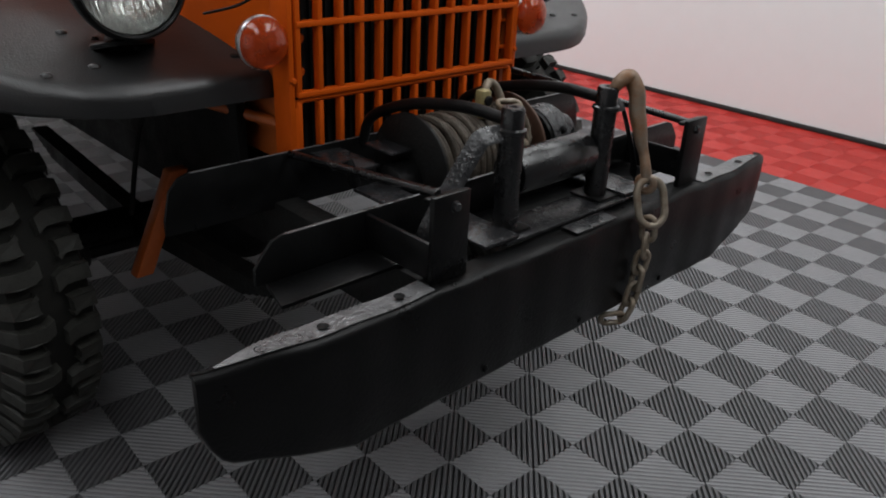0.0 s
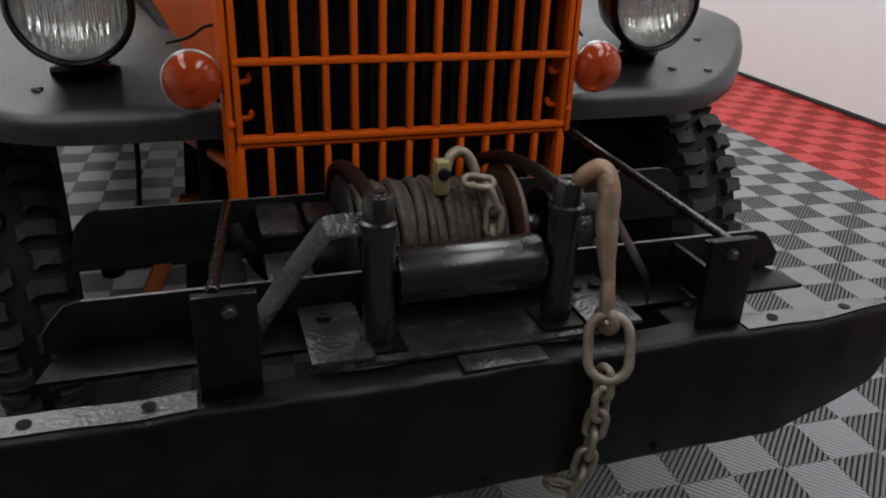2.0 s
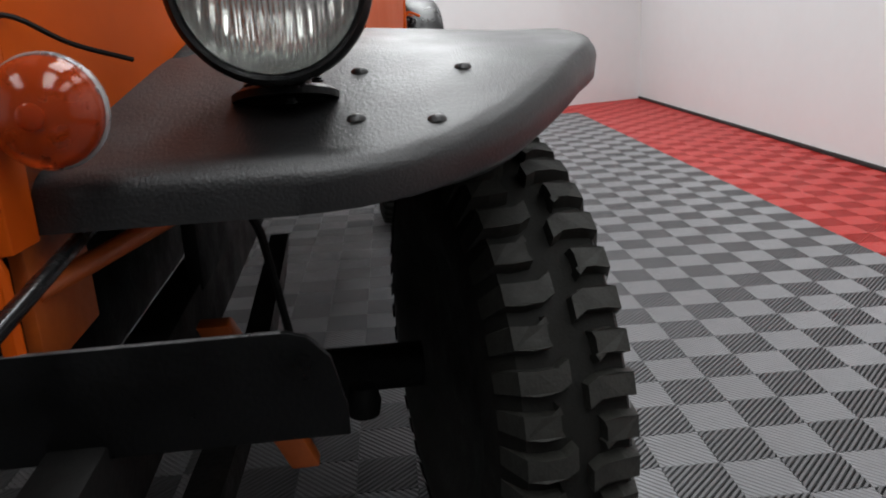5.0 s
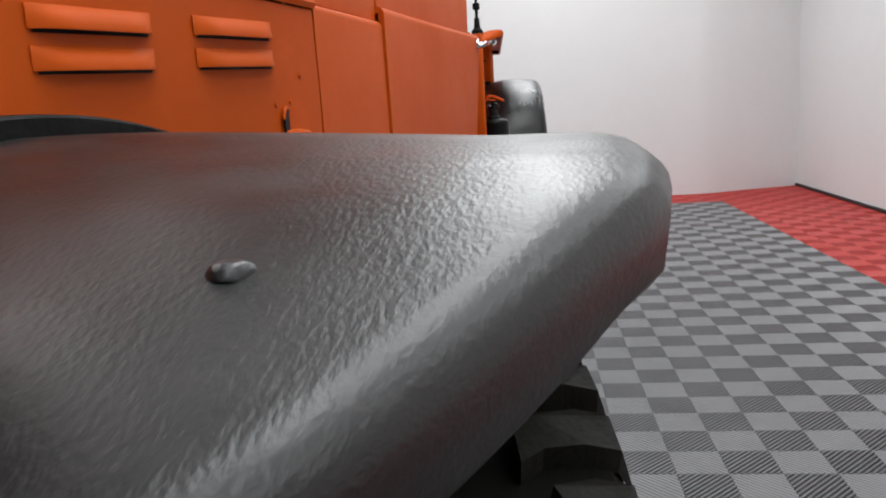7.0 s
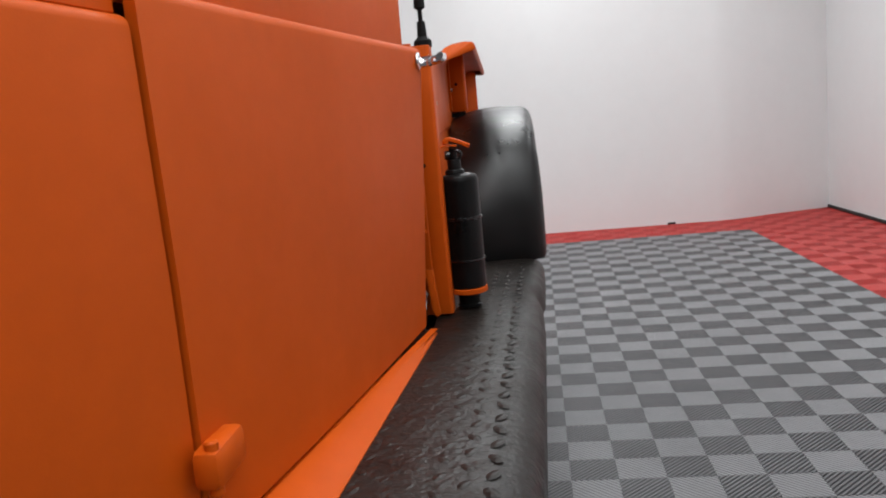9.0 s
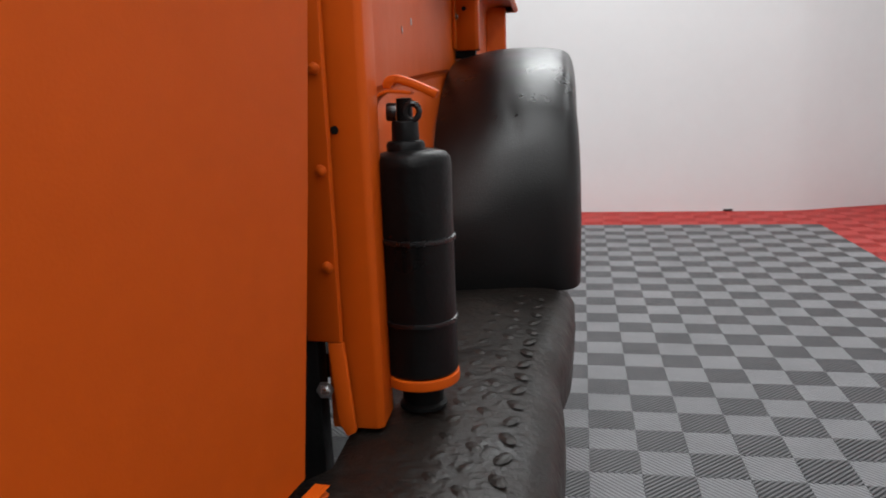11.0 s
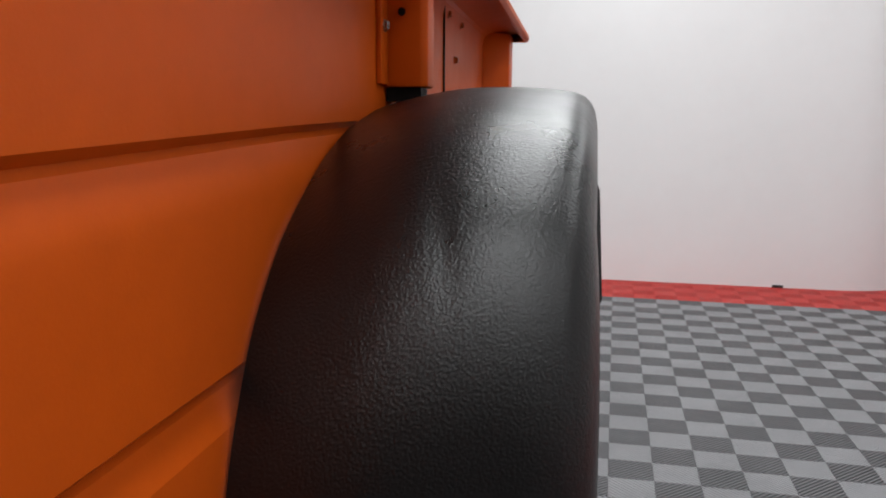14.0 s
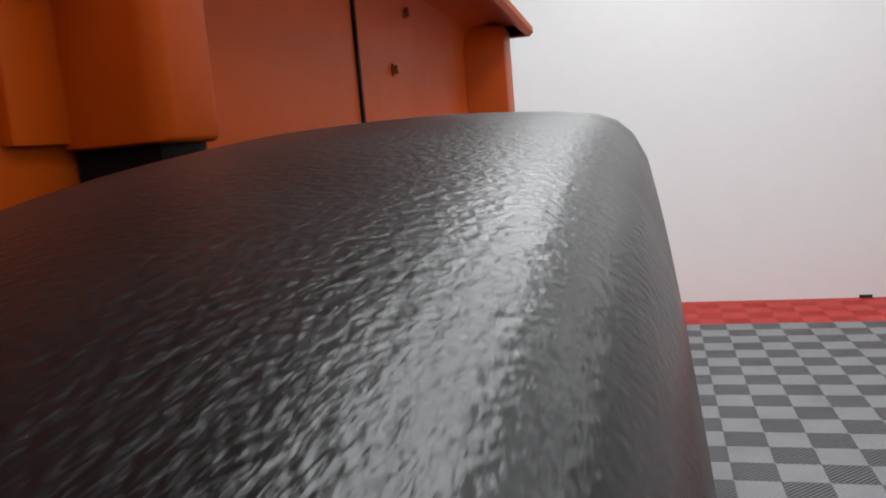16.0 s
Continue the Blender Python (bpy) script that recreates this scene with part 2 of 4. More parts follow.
def spline(points, n):
    """n points on a smooth line through the given ones."""
    P = [Vector(p) for p in points]
    P = [2 * P[0] - P[1], *P, 2 * P[-1] - P[-2]]
    out, spans = [], len(P) - 3
    for k in range(n):
        u = k / (n - 1) * spans
        i = min(int(u), spans - 1)
        f = u - i
        a, b, c, d = P[i : i + 4]
        out.append(0.5 * ((2 * b) + (c - a) * f + (2 * a - 5 * b + 4 * c - d) * f * f + (3 * b - a - 3 * c + d) * f**3))
    return out


def curve_at(table, v):
    """A smooth reading of a table of (v, value)."""
    for (a, va), (b, vb) in zip(table, table[1:]):
        if v <= b:
            f = max(0.0, (v - a) / (b - a))
            return va + (vb - va) * f
    return table[-1][1]


def sheet(rows, thick, bm=None):
    """A sheet of metal from rows of points, thickened downwards along its normals."""
    own = bmesh.new()
    grid = [[own.verts.new(p) for p in row] for row in rows]
    for a, b in zip(grid, grid[1:]):
        for k in range(len(a) - 1):
            own.faces.new((a[k], a[k + 1], b[k + 1], b[k]))
    bmesh.ops.recalc_face_normals(own, faces=own.faces)
    own.normal_update()
    if thick:
        bmesh.ops.solidify(own, geom=own.faces[:], thickness=thick)
    return join(own, bm)


def loop_sheet(rows):
    """A solid swept from closed sections."""
    own = bmesh.new()
    grid = [[own.verts.new(p) for p in row] for row in rows]
    n = len(rows[0])
    for a, b in zip(grid, grid[1:]):
        for k in range(n):
            own.faces.new((a[k], a[(k + 1) % n], b[(k + 1) % n], b[k]))
    own.faces.new(grid[0])
    own.faces.new(grid[-1][::-1])
    return own


def bolt_head(p, d, r=0.008, h=0.006, bm=None):
    return lathe([(r * 1.35, -0.001), (r * 1.35, 0.0015), (r, 0.0018), (r, h * 0.8), (r * 0.75, h), (0, h)], along(p, Vector(p) + Vector(d)), 6 if h > 0.005 else 14, bm)

# ---- the hall ----
SQ = 0.1525
XW, YB, ZC = 1.07, 6.48, 3.6
XL, YF = -6.4, -6.2


def wall(name, outline, material=WHITE):
    return tagged(finish(prism(outline, "z", -0.012, ZC), name, material), kind="structure")


wall("wall_east", [(XW, YF - 0.15), (XW + 0.15, YF - 0.15), (XW + 0.15, 7.05), (XW, 7.05)])
wall("wall_west", [(XL - 0.15, YF - 0.15), (XL, YF - 0.15), (XL, YB), (XL - 0.15, YB)])
# unseen wall, kept dark so the truck's black front reflects little light
wall("wall_south", [(XL, YF - 0.15), (XW, YF - 0.15), (XW, YF), (XL, YF)], UNSEEN_DARK_WALL)
wall("wall_north", [(XL - 0.15, YB), (-0.12, YB), (0.05, YB + 0.03), (0.45, YB + 0.2), (XW, 6.88), (XW, 7.05), (XL - 0.15, 7.05)])
tagged(finish(box(XL - 0.15, XW + 0.15, YF - 0.15, 7.05, ZC, ZC + 0.12), "ceiling", CEILING), kind="structure")
tagged(finish(box(XW - 0.022, XW - 0.002, YF, 6.86, 0.001, 0.03, 0.003), "baseboard", EDGE_RUBBER), kind="structure")
tagged(finish(box(-0.62, -0.54, YB - 0.012, YB - 0.001, 0.0, 0.02, 0.003), "trim", EDGE_RUBBER), kind="structure")
floor = tagged(finish(box(XL, XW, YF, 7.0, -0.16, -0.012), "floor", SUBFLOOR), kind="structure")

# ---- the truck: x across, y to the rear, z up, from the ground under the grille ----
TRUCK = pose(-2.836, -2.34, 0, 0, 0, 2.7)
truck = thing("truck", "orange vintage pickup truck with black fenders and winch bumper", "truck", TRUCK)
SIDE = [(-0.2, 0.29), (0.03, 0.342), (1.19, 0.647), (1.5, 0.711), (2.36, 0.8815), (3.0, 0.90)]


def side_x(y):
    return curve_at(SIDE, y)


# bumper: a channel whose ends are cut up and swept back
B_LEFT, B_RIGHT = -0.833, 0.757


def end_gap(x):
    return min(x - B_LEFT, B_RIGHT - x)


def bumper_front(x):
    e = end_gap(x)
    return -0.547 + (0.0 if e > 0.2 else (0.036 if x < 0 else 0.022) * (1 - e / 0.2) ** 1.7)


def bumper_low(x):
    e = end_gap(x)
    low = 0.512 + (0.0 if e > 0.235 else 0.068 * (1 - e / 0.235) ** 0.9)
    return low + (0.055 * (1 - e / 0.04) ** 2 if e < 0.04 else 0.0)


def bumper_back(x):
    e = end_gap(x)
    return max(bumper_front(x) + 0.017, -0.492 if e > 0.12 else -0.492 - 0.018 * (1 - e / 0.12) ** 1.5)


rng = random.Random(11)
bx = [B_LEFT + (B_RIGHT - B_LEFT) * k / 120 for k in range(121)]
rows_b = []
for x in bx:
    yf, zl, zt = bumper_front(x), bumper_low(x), 0.735 - 0.004 * math.sin(x * 9) ** 2 + 0.0012 * math.sin(x * 41)
    yf += 0.0012 * math.sin(x * 23) + 0.0008 * math.sin(x * 57)
    back = max(bumper_back(x), yf + 0.017)
    rows_b.append([(x, back, zt), (x, (back + yf) / 2, zt), (x, yf + 0.012, zt), (x, yf + 0.004, zt - 0.003), (x, yf, zt - 0.012), (x, yf, (zl + zt) / 2), (x, yf, zl + 0.01), (x, yf + 0.004, zl + 0.003), (x, yf + 0.014, zl), (x, back, zl), (x, back, zl + 0.007), (x, yf + 0.010, zl + 0.007), (x, yf + 0.010, zt - 0.007), (x, back, zt - 0.007)])
bumper = part("bumper", loop_sheet(rows_b), SATIN_BLACK, truck, "satin black steel channel bumper with lightened top edge", 50)
for s in (-1, 1):
    for x in (0.485, 0.632, 0.735):
        part("bolt_hole", lathe([(0.0, 0.0005), (0.0085, 0.0005), (0.0095, 0.0012), (0.0085, 0.0018), (0.0075, 0.001), (0, 0.0008)], pose(s * x, -0.517 + (0.004 if x > 0.7 else 0), 0.7372), 18), DARK, bumper)
    # top flange strip, its reflected ceiling light painted in as lighter grey
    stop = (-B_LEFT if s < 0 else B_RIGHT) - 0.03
    part("top_flange_plate", sheet([[(s * x, bumper_back(s * x) - 0.002, 0.7378 - 0.004 * math.sin(x * 9) ** 2 + 0.0012 * math.sin(s * x * 41)), (s * x, bumper_front(s * x) + 0.01, 0.7378 - 0.004 * math.sin(x * 9) ** 2 + 0.0012 * math.sin(s * x * 41))] for x in [0.425 + (stop - 0.425) * k / 30 for k in range(31)]], 0.001), FLANGE_SHEEN, bumper, "brush-painted black flange with painted-in sheen")
for x in (-0.3, -0.02, 0.28):
    part("rivet", bolt_head((x, -0.548, 0.535), (0, -1, 0), 0.005, 0.003), SATIN_BLACK, bumper)

# uprights on the bumper, with their bolts and brace rods
for s in (-1, 1):
    bm = box(s * 0.379 - 0.041, s * 0.379 + 0.041, -0.522, -0.51, 0.735, 0.889, 0.003)
    box(s * 0.405 - 0.005, s * 0.405 + 0.005, -0.51, -0.33, 0.735, 0.80, 0.002, bm)
    box(s * 0.379 - 0.041, s * 0.379 + 0.041, -0.51, -0.496, 0.876, 0.884, 0.002, bm)
    up = part("upright_plate", bm, SATIN_BLACK, truck)
    part("bolt", bolt_head((s * 0.374, -0.522, 0.866), (0, -1, 0), 0.0085, 0.009), WORN_BLACK, up, "worn bolt head")
    part("brace_rod", rod((s * 0.392, -0.50, 0.885 if s < 0 else 0.872), (-0.355 if s < 0 else 0.365, -0.012 if s < 0 else 0.16, 0.815 if s < 0 else 0.905), 0.0085), GLOSS_BLACK, truck)

# two angle irons across the frame ends
def angle_iron(y, ztop, zlow, reach, name):
    bm = bmesh.new()
    outline = [(-0.635, zlow), (-0.635, zlow + 0.03), (-0.622, ztop - 0.03), (-0.60, ztop - 0.006), (-0.58, ztop), (0.58, ztop), (0.60, ztop - 0.006), (0.622, ztop - 0.03), (0.635, zlow + 0.03), (0.635, zlow)]
    prism(outline, "y", y, y + 0.008, 0.0015, bm)
    if reach:
        prism([(-0.615, y + 0.004), (-0.637, y - reach), (0.637, y - reach), (0.615, y + 0.004)], "z", zlow - 0.008, zlow, 0.0015, bm)
    return part(name, bm, SATIN_BLACK, truck, "black angle iron with lightened top edge")


front_angle = angle_iron(-0.335, 0.806, 0.728, 0.078, "front_angle_iron")
rear_angle = angle_iron(-0.008, 0.818, 0.70, 0.0, "rear_angle_iron")
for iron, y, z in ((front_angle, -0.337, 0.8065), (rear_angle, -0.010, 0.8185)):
    # thin top strip in the same sheen-lightened paint
    part("worn_edge", box(-0.575, 0.575, y + 0.0025, y + 0.0095, z - 0.002, z, 0.0008), FLANGE_SHEEN, iron, "top edge strip in sheen-lightened grey")

# frame rails, axle, springs
for s in (-1, 1):
    bm = box(s * 0.365 - 0.03, s * 0.365 + 0.03, -0.49, 4.35, 0.60, 0.715, 0.004)
    part("frame_rail", bm, DARK, truck)
    part("spring_hanger", prism([(s * 0.545 - 0.022, 0.44), (s * 0.545 + 0.022, 0.44), (s * 0.47 + 0.024, 0.61), (s * 0.43 + 0.026, 0.69), (s * 0.43 - 0.022, 0.69), (s * 0.47 - 0.022, 0.60)], "y", 0.36, 0.40, 0.004), ORANGE_DULL, truck, "dull orange spring hanger")
    bm = bmesh.new()
    for k in range(6):
        prism([(-0.10 + 0.03 * k, 0.0), (0.66, -0.055), (1.4 - 0.03 * k, 0.0), (1.4 - 0.03 * k, 0.009), (0.66, -0.046), (-0.10 + 0.03 * k, 0.009)], "x", s * 0.43 - 0.025, s * 0.43 + 0.025, 0, bm)
        bmesh.ops.translate(bm, verts=bm.verts, vec=(0, 0, 0.0105))
    bmesh.ops.translate(bm, verts=bm.verts, vec=(0, 0, 0.48))
    part("leaf_spring", bm, DARK, truck)
    part("tie_rod_end", lathe([(0.0, -0.03), (0.028, -0.025), (0.032, 0.0), (0.024, 0.03), (0.0, 0.034)], pose(s * 0.64, 0.53, 0.46), 16), DARK, truck)
axle = part("front_axle", rod((-0.76, 0.675, 0.455), (0.76, 0.675, 0.455), 0.045, 20), DARK, truck)
part("differential", lathe([(0, -0.15), (0.07, -0.14), (0.13, -0.09), (0.155, 0), (0.13, 0.09), (0.07, 0.14), (0, 0.15)], along((-0.16, 0.60, 0.455), (-0.16, 1.60, 0.455)), 24), DARK, axle)
part("tie_rod", rod((-0.64, 0.53, 0.46), (0.64, 0.53, 0.46), 0.016), DARK, truck)
part("rear_axle", rod((-0.74, 3.62, 0.455), (0.74, 3.62, 0.455), 0.05, 20), DARK, truck)
part("engine_block", box(-0.21, 0.21, 0.35, 1.25, 0.55, 1.05, 0.03), DARK, truck)
part("inner_fender", box(-0.40, -0.375, 0.12, 1.2, 0.70, 1.0, 0.006), DARK, truck)
part("inner_fender", box(0.375, 0.40, 0.5, 1.2, 0.70, 1.0, 0.006), DARK, truck)

# ---- winch between the angle irons ----
AX = (-0.175, 0.79)
drum = part("winch_drum", lathe([(0.055, -0.16), (0.055, 0.16)], along((-0.005, AX[0], AX[1]), (1, AX[0], AX[1])), 24), DARK, truck)
for x, m_, r in ((-0.165, DARK, 0.118), (0.135, BROWN, 0.122)):
    part("drum_flange", lathe([(0.03, -0.006), (r - 0.004, -0.006), (r, -0.003), (r, 0.003), (r - 0.004, 0.006), (0.03, 0.006)], along((x, AX[0], AX[1]), (x + 1, AX[0], AX[1])), 40), m_, drum, "rust-brown round flange" if m_ is BROWN else "black round flange")
part("flange_cover", lathe([(0.03, 0.0062), (0.117, 0.0062), (0.1165, 0.0078), (0.10, 0.009), (0.03, 0.009)], along((0.135, AX[0], AX[1]), (1.135, AX[0], AX[1])), 40), DARK, drum, "black flange face")
rng = random.Random(4)
x = -0.148
while x < 0.112:
    pts = []
    rr = 0.092 + rng.uniform(-0.003, 0.006)
    skew, ph = rng.uniform(-0.008, 0.010), rng.uniform(0, 6.28)
    for i in range(40):
        a = 2 * math.pi * i / 40
        pts.append((x + skew * math.sin(a + ph) * 0.8, AX[0] + rr * math.cos(a), AX[1] + rr * math.sin(a)))
    coil = part("rope_turn", tube(pts, 0.0095, 8, True), ROPE, drum, "greasy brown wire rope")
    for q in range(3):
        strand = []
        for i in range(160):
            a = 2 * math.pi * i / 160
            b = a * 26 + q * 2.094
            c = Vector((x + skew * math.sin(a + ph) * 0.8, AX[0] + rr * math.cos(a), AX[1] + rr * math.sin(a)))
            strand.append(c + 0.0048 * (math.cos(b) * Vector((1, 0, 0)) + math.sin(b) * Vector((0, math.cos(a), math.sin(a)))))
        part("strand", tube(strand, 0.0056, 5, True), ROPE, coil)
    x += 0.0172 + rng.uniform(-0.0012, 0.0012)
# brake housing, gear case and straps
BRAKE = along((0.250, AX[0], AX[1] - 0.01), (1.25, AX[0], AX[1] - 0.01))
part("brake_housing", lathe([(0.0, -0.042), (0.066, -0.042), (0.078, -0.038), (0.081, -0.028), (0.081, 0.028), (0.078, 0.038), (0.066, 0.042), (0, 0.042)], BRAKE, 36), SATIN_BLACK, truck)
part("brake_band", lathe([(0.0805, -0.031), (0.0835, -0.030), (0.0835, 0.030), (0.0805, 0.031)], BRAKE, 44), WORN_BLACK, truck, "shiny brush-painted black band")
part("band_bolt", bolt_head((0.252, AX[0] - 0.075, AX[1] + 0.03), (0, -0.9, 0.4), 0.007, 0.008), SATIN_BLACK, truck)
part("gear_case", lathe([(0.0, -0.03), (0.032, -0.03), (0.046, -0.022), (0.05, 0.0), (0.05, 0.03), (0, 0.03)], along((-0.2, AX[0], AX[1] - 0.03), (0.8, AX[0], AX[1] - 0.03)), 28), SATIN_BLACK, truck)
for x0, x1, y0, y1, z0, z1 in ((-0.305, -0.23, -0.155, -0.012, 0.80, 0.808), (-0.305, -0.23, -0.315, -0.16, 0.765, 0.773), (-0.228, -0.176, -0.19, -0.10, 0.832, 0.839)):
    part("mounting_strap", box(x0, x1, y0, y1, z0, z1, 0.002), WORN_BLACK, truck, "brush-painted black strap")
part("winch_shaft", rod((0.15, AX[0], AX[1]), (0.36, AX[0], AX[1]), 0.02), WORN_BLACK, truck)
part("shaft_collar", rod((0.32, AX[0], AX[1]), (0.348, AX[0], AX[1]), 0.04, 20), WORN_BLACK, truck)
part("clutch_lever", tube([(-0.33, -0.2, 0.80), (-0.345, -0.21, 0.83), (-0.35, -0.2, 0.85)], 0.012, 10), SATIN_BLACK, truck)
# base plate with two bars to the bumper
bp = part("winch_base_plate", box(-0.21, 0.20, -0.50, -0.415, 0.738, 0.746, 0.0015), WORN_BLACK, truck, "glossy brush-painted black plate")
for x in (-0.225, 0.205):
    part("base_bar", box(x - 0.045, x + 0.045, -0.50, -0.30, 0.748, 0.756, 0.0015), WORN_BLACK, bp)
for x in (-0.235, 0.19, 0.225):
    part("bolt", bolt_head((x, -0.38, 0.756), (0, 0, 1), 0.010, 0.009), SATIN_BLACK, bp)
part("weld_plate", box(-0.06, 0.07, -0.545, -0.505, 0.7365, 0.7405, 0.001), WORN_BLACK, bp)
# fairlead: two standing rollers, one lying roller
for s, px_ in ((-1, -0.164), (1, 0.122)):
    post = part("fairlead_post", lathe([(0.027, 0), (0.027, 0.002), (0.024, 0.004), (0.024, 0.188), (0.0275, 0.19), (0.0275, 0.196), (0.022, 0.199), (0.022, 0.232), (0.019, 0.236), (0.012, 0.236), (0.011, 0.228), (0, 0.228)], pose(px_, -0.448, 0.745), 24), GLOSS_BLACK, truck)
    part("cap_screw", lathe([(0.013, 0), (0.013, 0.006), (0.009, 0.0065), (0.008, 0.002), (0, 0.002)], pose(px_, -0.448, 0.975), 6), WORN_BLACK, post)
    bar = []
    for q in spline([(px_ + s * 0.02, -0.444, 0.936), (px_ + s * 0.062, -0.440, 0.934), (px_ + s * 0.085, -0.437, 0.915), (px_ + s * 0.17, -0.425, 0.79), (px_ + s * 0.185, -0.42, 0.745)], 22):
        bar.append(q)
    part("flat_brace", tube(bar, 0.018, 8, flat=0.18), WORN_BLACK if s < 0 else SATIN_BLACK, truck, "bent flat steel brace")
    part("guide_bar", tube(spline([(px_, -0.43, 0.955), (px_, -0.33, 0.955), (px_ + 0.002, -0.2, 0.934), (px_ + 0.004, -0.1, 0.902), (px_ + 0.006, -0.03, 0.862), (px_ + 0.006, -0.004, 0.80)], 24), 0.012, 10), SATIN_BLACK, truck, "bent black round bar")
    part("foot_plate", box(px_ - 0.035, px_ + 0.035, -0.485, -0.41, 0.746, 0.752, 0.001), SATIN_BLACK, truck)
roller = part("fairlead_roller", lathe([(0.02, 0), (0.041, 0.002), (0.043, 0.006), (0.043, 0.225), (0.041, 0.23), (0.02, 0.232)], along((-0.137, -0.425, 0.842), (1, -0.425, 0.842)), 32), GLOSS_BLACK, truck, "scuffed black steel roller")

# ---- grille ----
bm = bmesh.new()
for z in (0.932, 1.073, 1.214, 1.35):
    box(-0.326, 0.326, -0.011, 0.013, z - 0.006, z + 0.006, 0.003, bm)
grille = part("grille", bm, ORANGE, truck, "orange painted slatted grille")
for k in range(13):
    x = -0.321 + 0.0535 * k
    part("slat", box(x - 0.006, x + 0.006, -0.008, 0.014, 0.935, 1.35, 0.003), ORANGE, grille)
    part("slat", box(x - 0.006, x + 0.006, -0.006, 0.014, 0.80, 0.914, 0.003), ORANGE, grille)
frame_line = [(-0.327, 0.80), (-0.327, 0.90), (-0.322, 0.915), (-0.308, 0.920), (0.308, 0.920), (0.322, 0.915), (0.327, 0.90), (0.327, 0.80)]
part("lower_frame", tube([(p[0], 0.002, p[1]) for p in frame_line], 0.007, 8), ORANGE, grille)
for s in (-1, 1):
    part("shell_side", prism([(s * 0.331, -0.004), (s * 0.343, -0.002), (s * 0.349, 0.05), (s * 0.336, 0.05)], "z", 0.80 if s < 0 else 0.915, 1.38, 0.002), ORANGE, grille, "orange radiator shell edge")
    for z in (1.035, 0.968):
        part("tab", tube(spline([(s * 0.328, 0.02, z - 0.002), (s * 0.312, 0.02, z - 0.002), (s * 0.300, 0.02, z), (s * 0.296, 0.02, z + 0.007), (s * 0.300, 0.02, z + 0.012)], 14), 0.0055, 8), ORANGE, grille)
    part("tab_bolt", bolt_head((s * 0.334, -0.004, 0.962), (0, -1, 0), 0.006, 0.006), ORANGE, grille)
core = part("radiator_core", box(-0.32, 0.32, 0.062, 0.13, 0.76, 1.36, 0.003), CORE, truck)
for k in range(31):
    part("core_fin", box(-0.31 + 0.0206 * k - 0.004, -0.31 + 0.0206 * k + 0.003, 0.054, 0.0625, 0.77, 1.35), CORE, core)
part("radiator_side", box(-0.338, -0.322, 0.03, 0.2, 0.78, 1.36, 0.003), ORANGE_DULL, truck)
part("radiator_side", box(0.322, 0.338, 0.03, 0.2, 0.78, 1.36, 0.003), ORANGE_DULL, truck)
for s in (-1, 1):
    part("stay_bar", rod((s * 0.33, 0.05, 0.86), (s * 0.47, 0.3, 0.90), 0.012), ORANGE_DULL, truck)

# ---- body: hood, cowl, doors, cab ----
BELT = 1.283


def panel(name, y0, y1, z0, z1, out=0.0, material=ORANGE, n=10, s=1, lean=0.0, label="", thick=0.012, roll_top=0.0, parent=truck, flare=0.0):
    rows = []
    for k in range(n + 1):
        y = y0 + (y1 - y0) * k / n
        x = side_x(y) + out
        lean_out = 0.5 * flare * (k / n) ** 2
        row = [(s * (x - 0.006 - lean_out), y, z0 + 0.0), (s * (x - lean_out), y, z0 + 0.006), (s * (x + 0.002), y, (z0 + z1) / 2)]
        if roll_top:
            for a in (0, 22, 45, 68, 90):
                row.append((s * (x + lean_out - roll_top + roll_top * math.cos(radians(a))), y, z1 - roll_top + roll_top * math.sin(radians(a))))
        else:
            row.append((s * (x - lean), y, z1))
        rows.append(row)
    return part(name, sheet(rows, thick), material, parent, label)


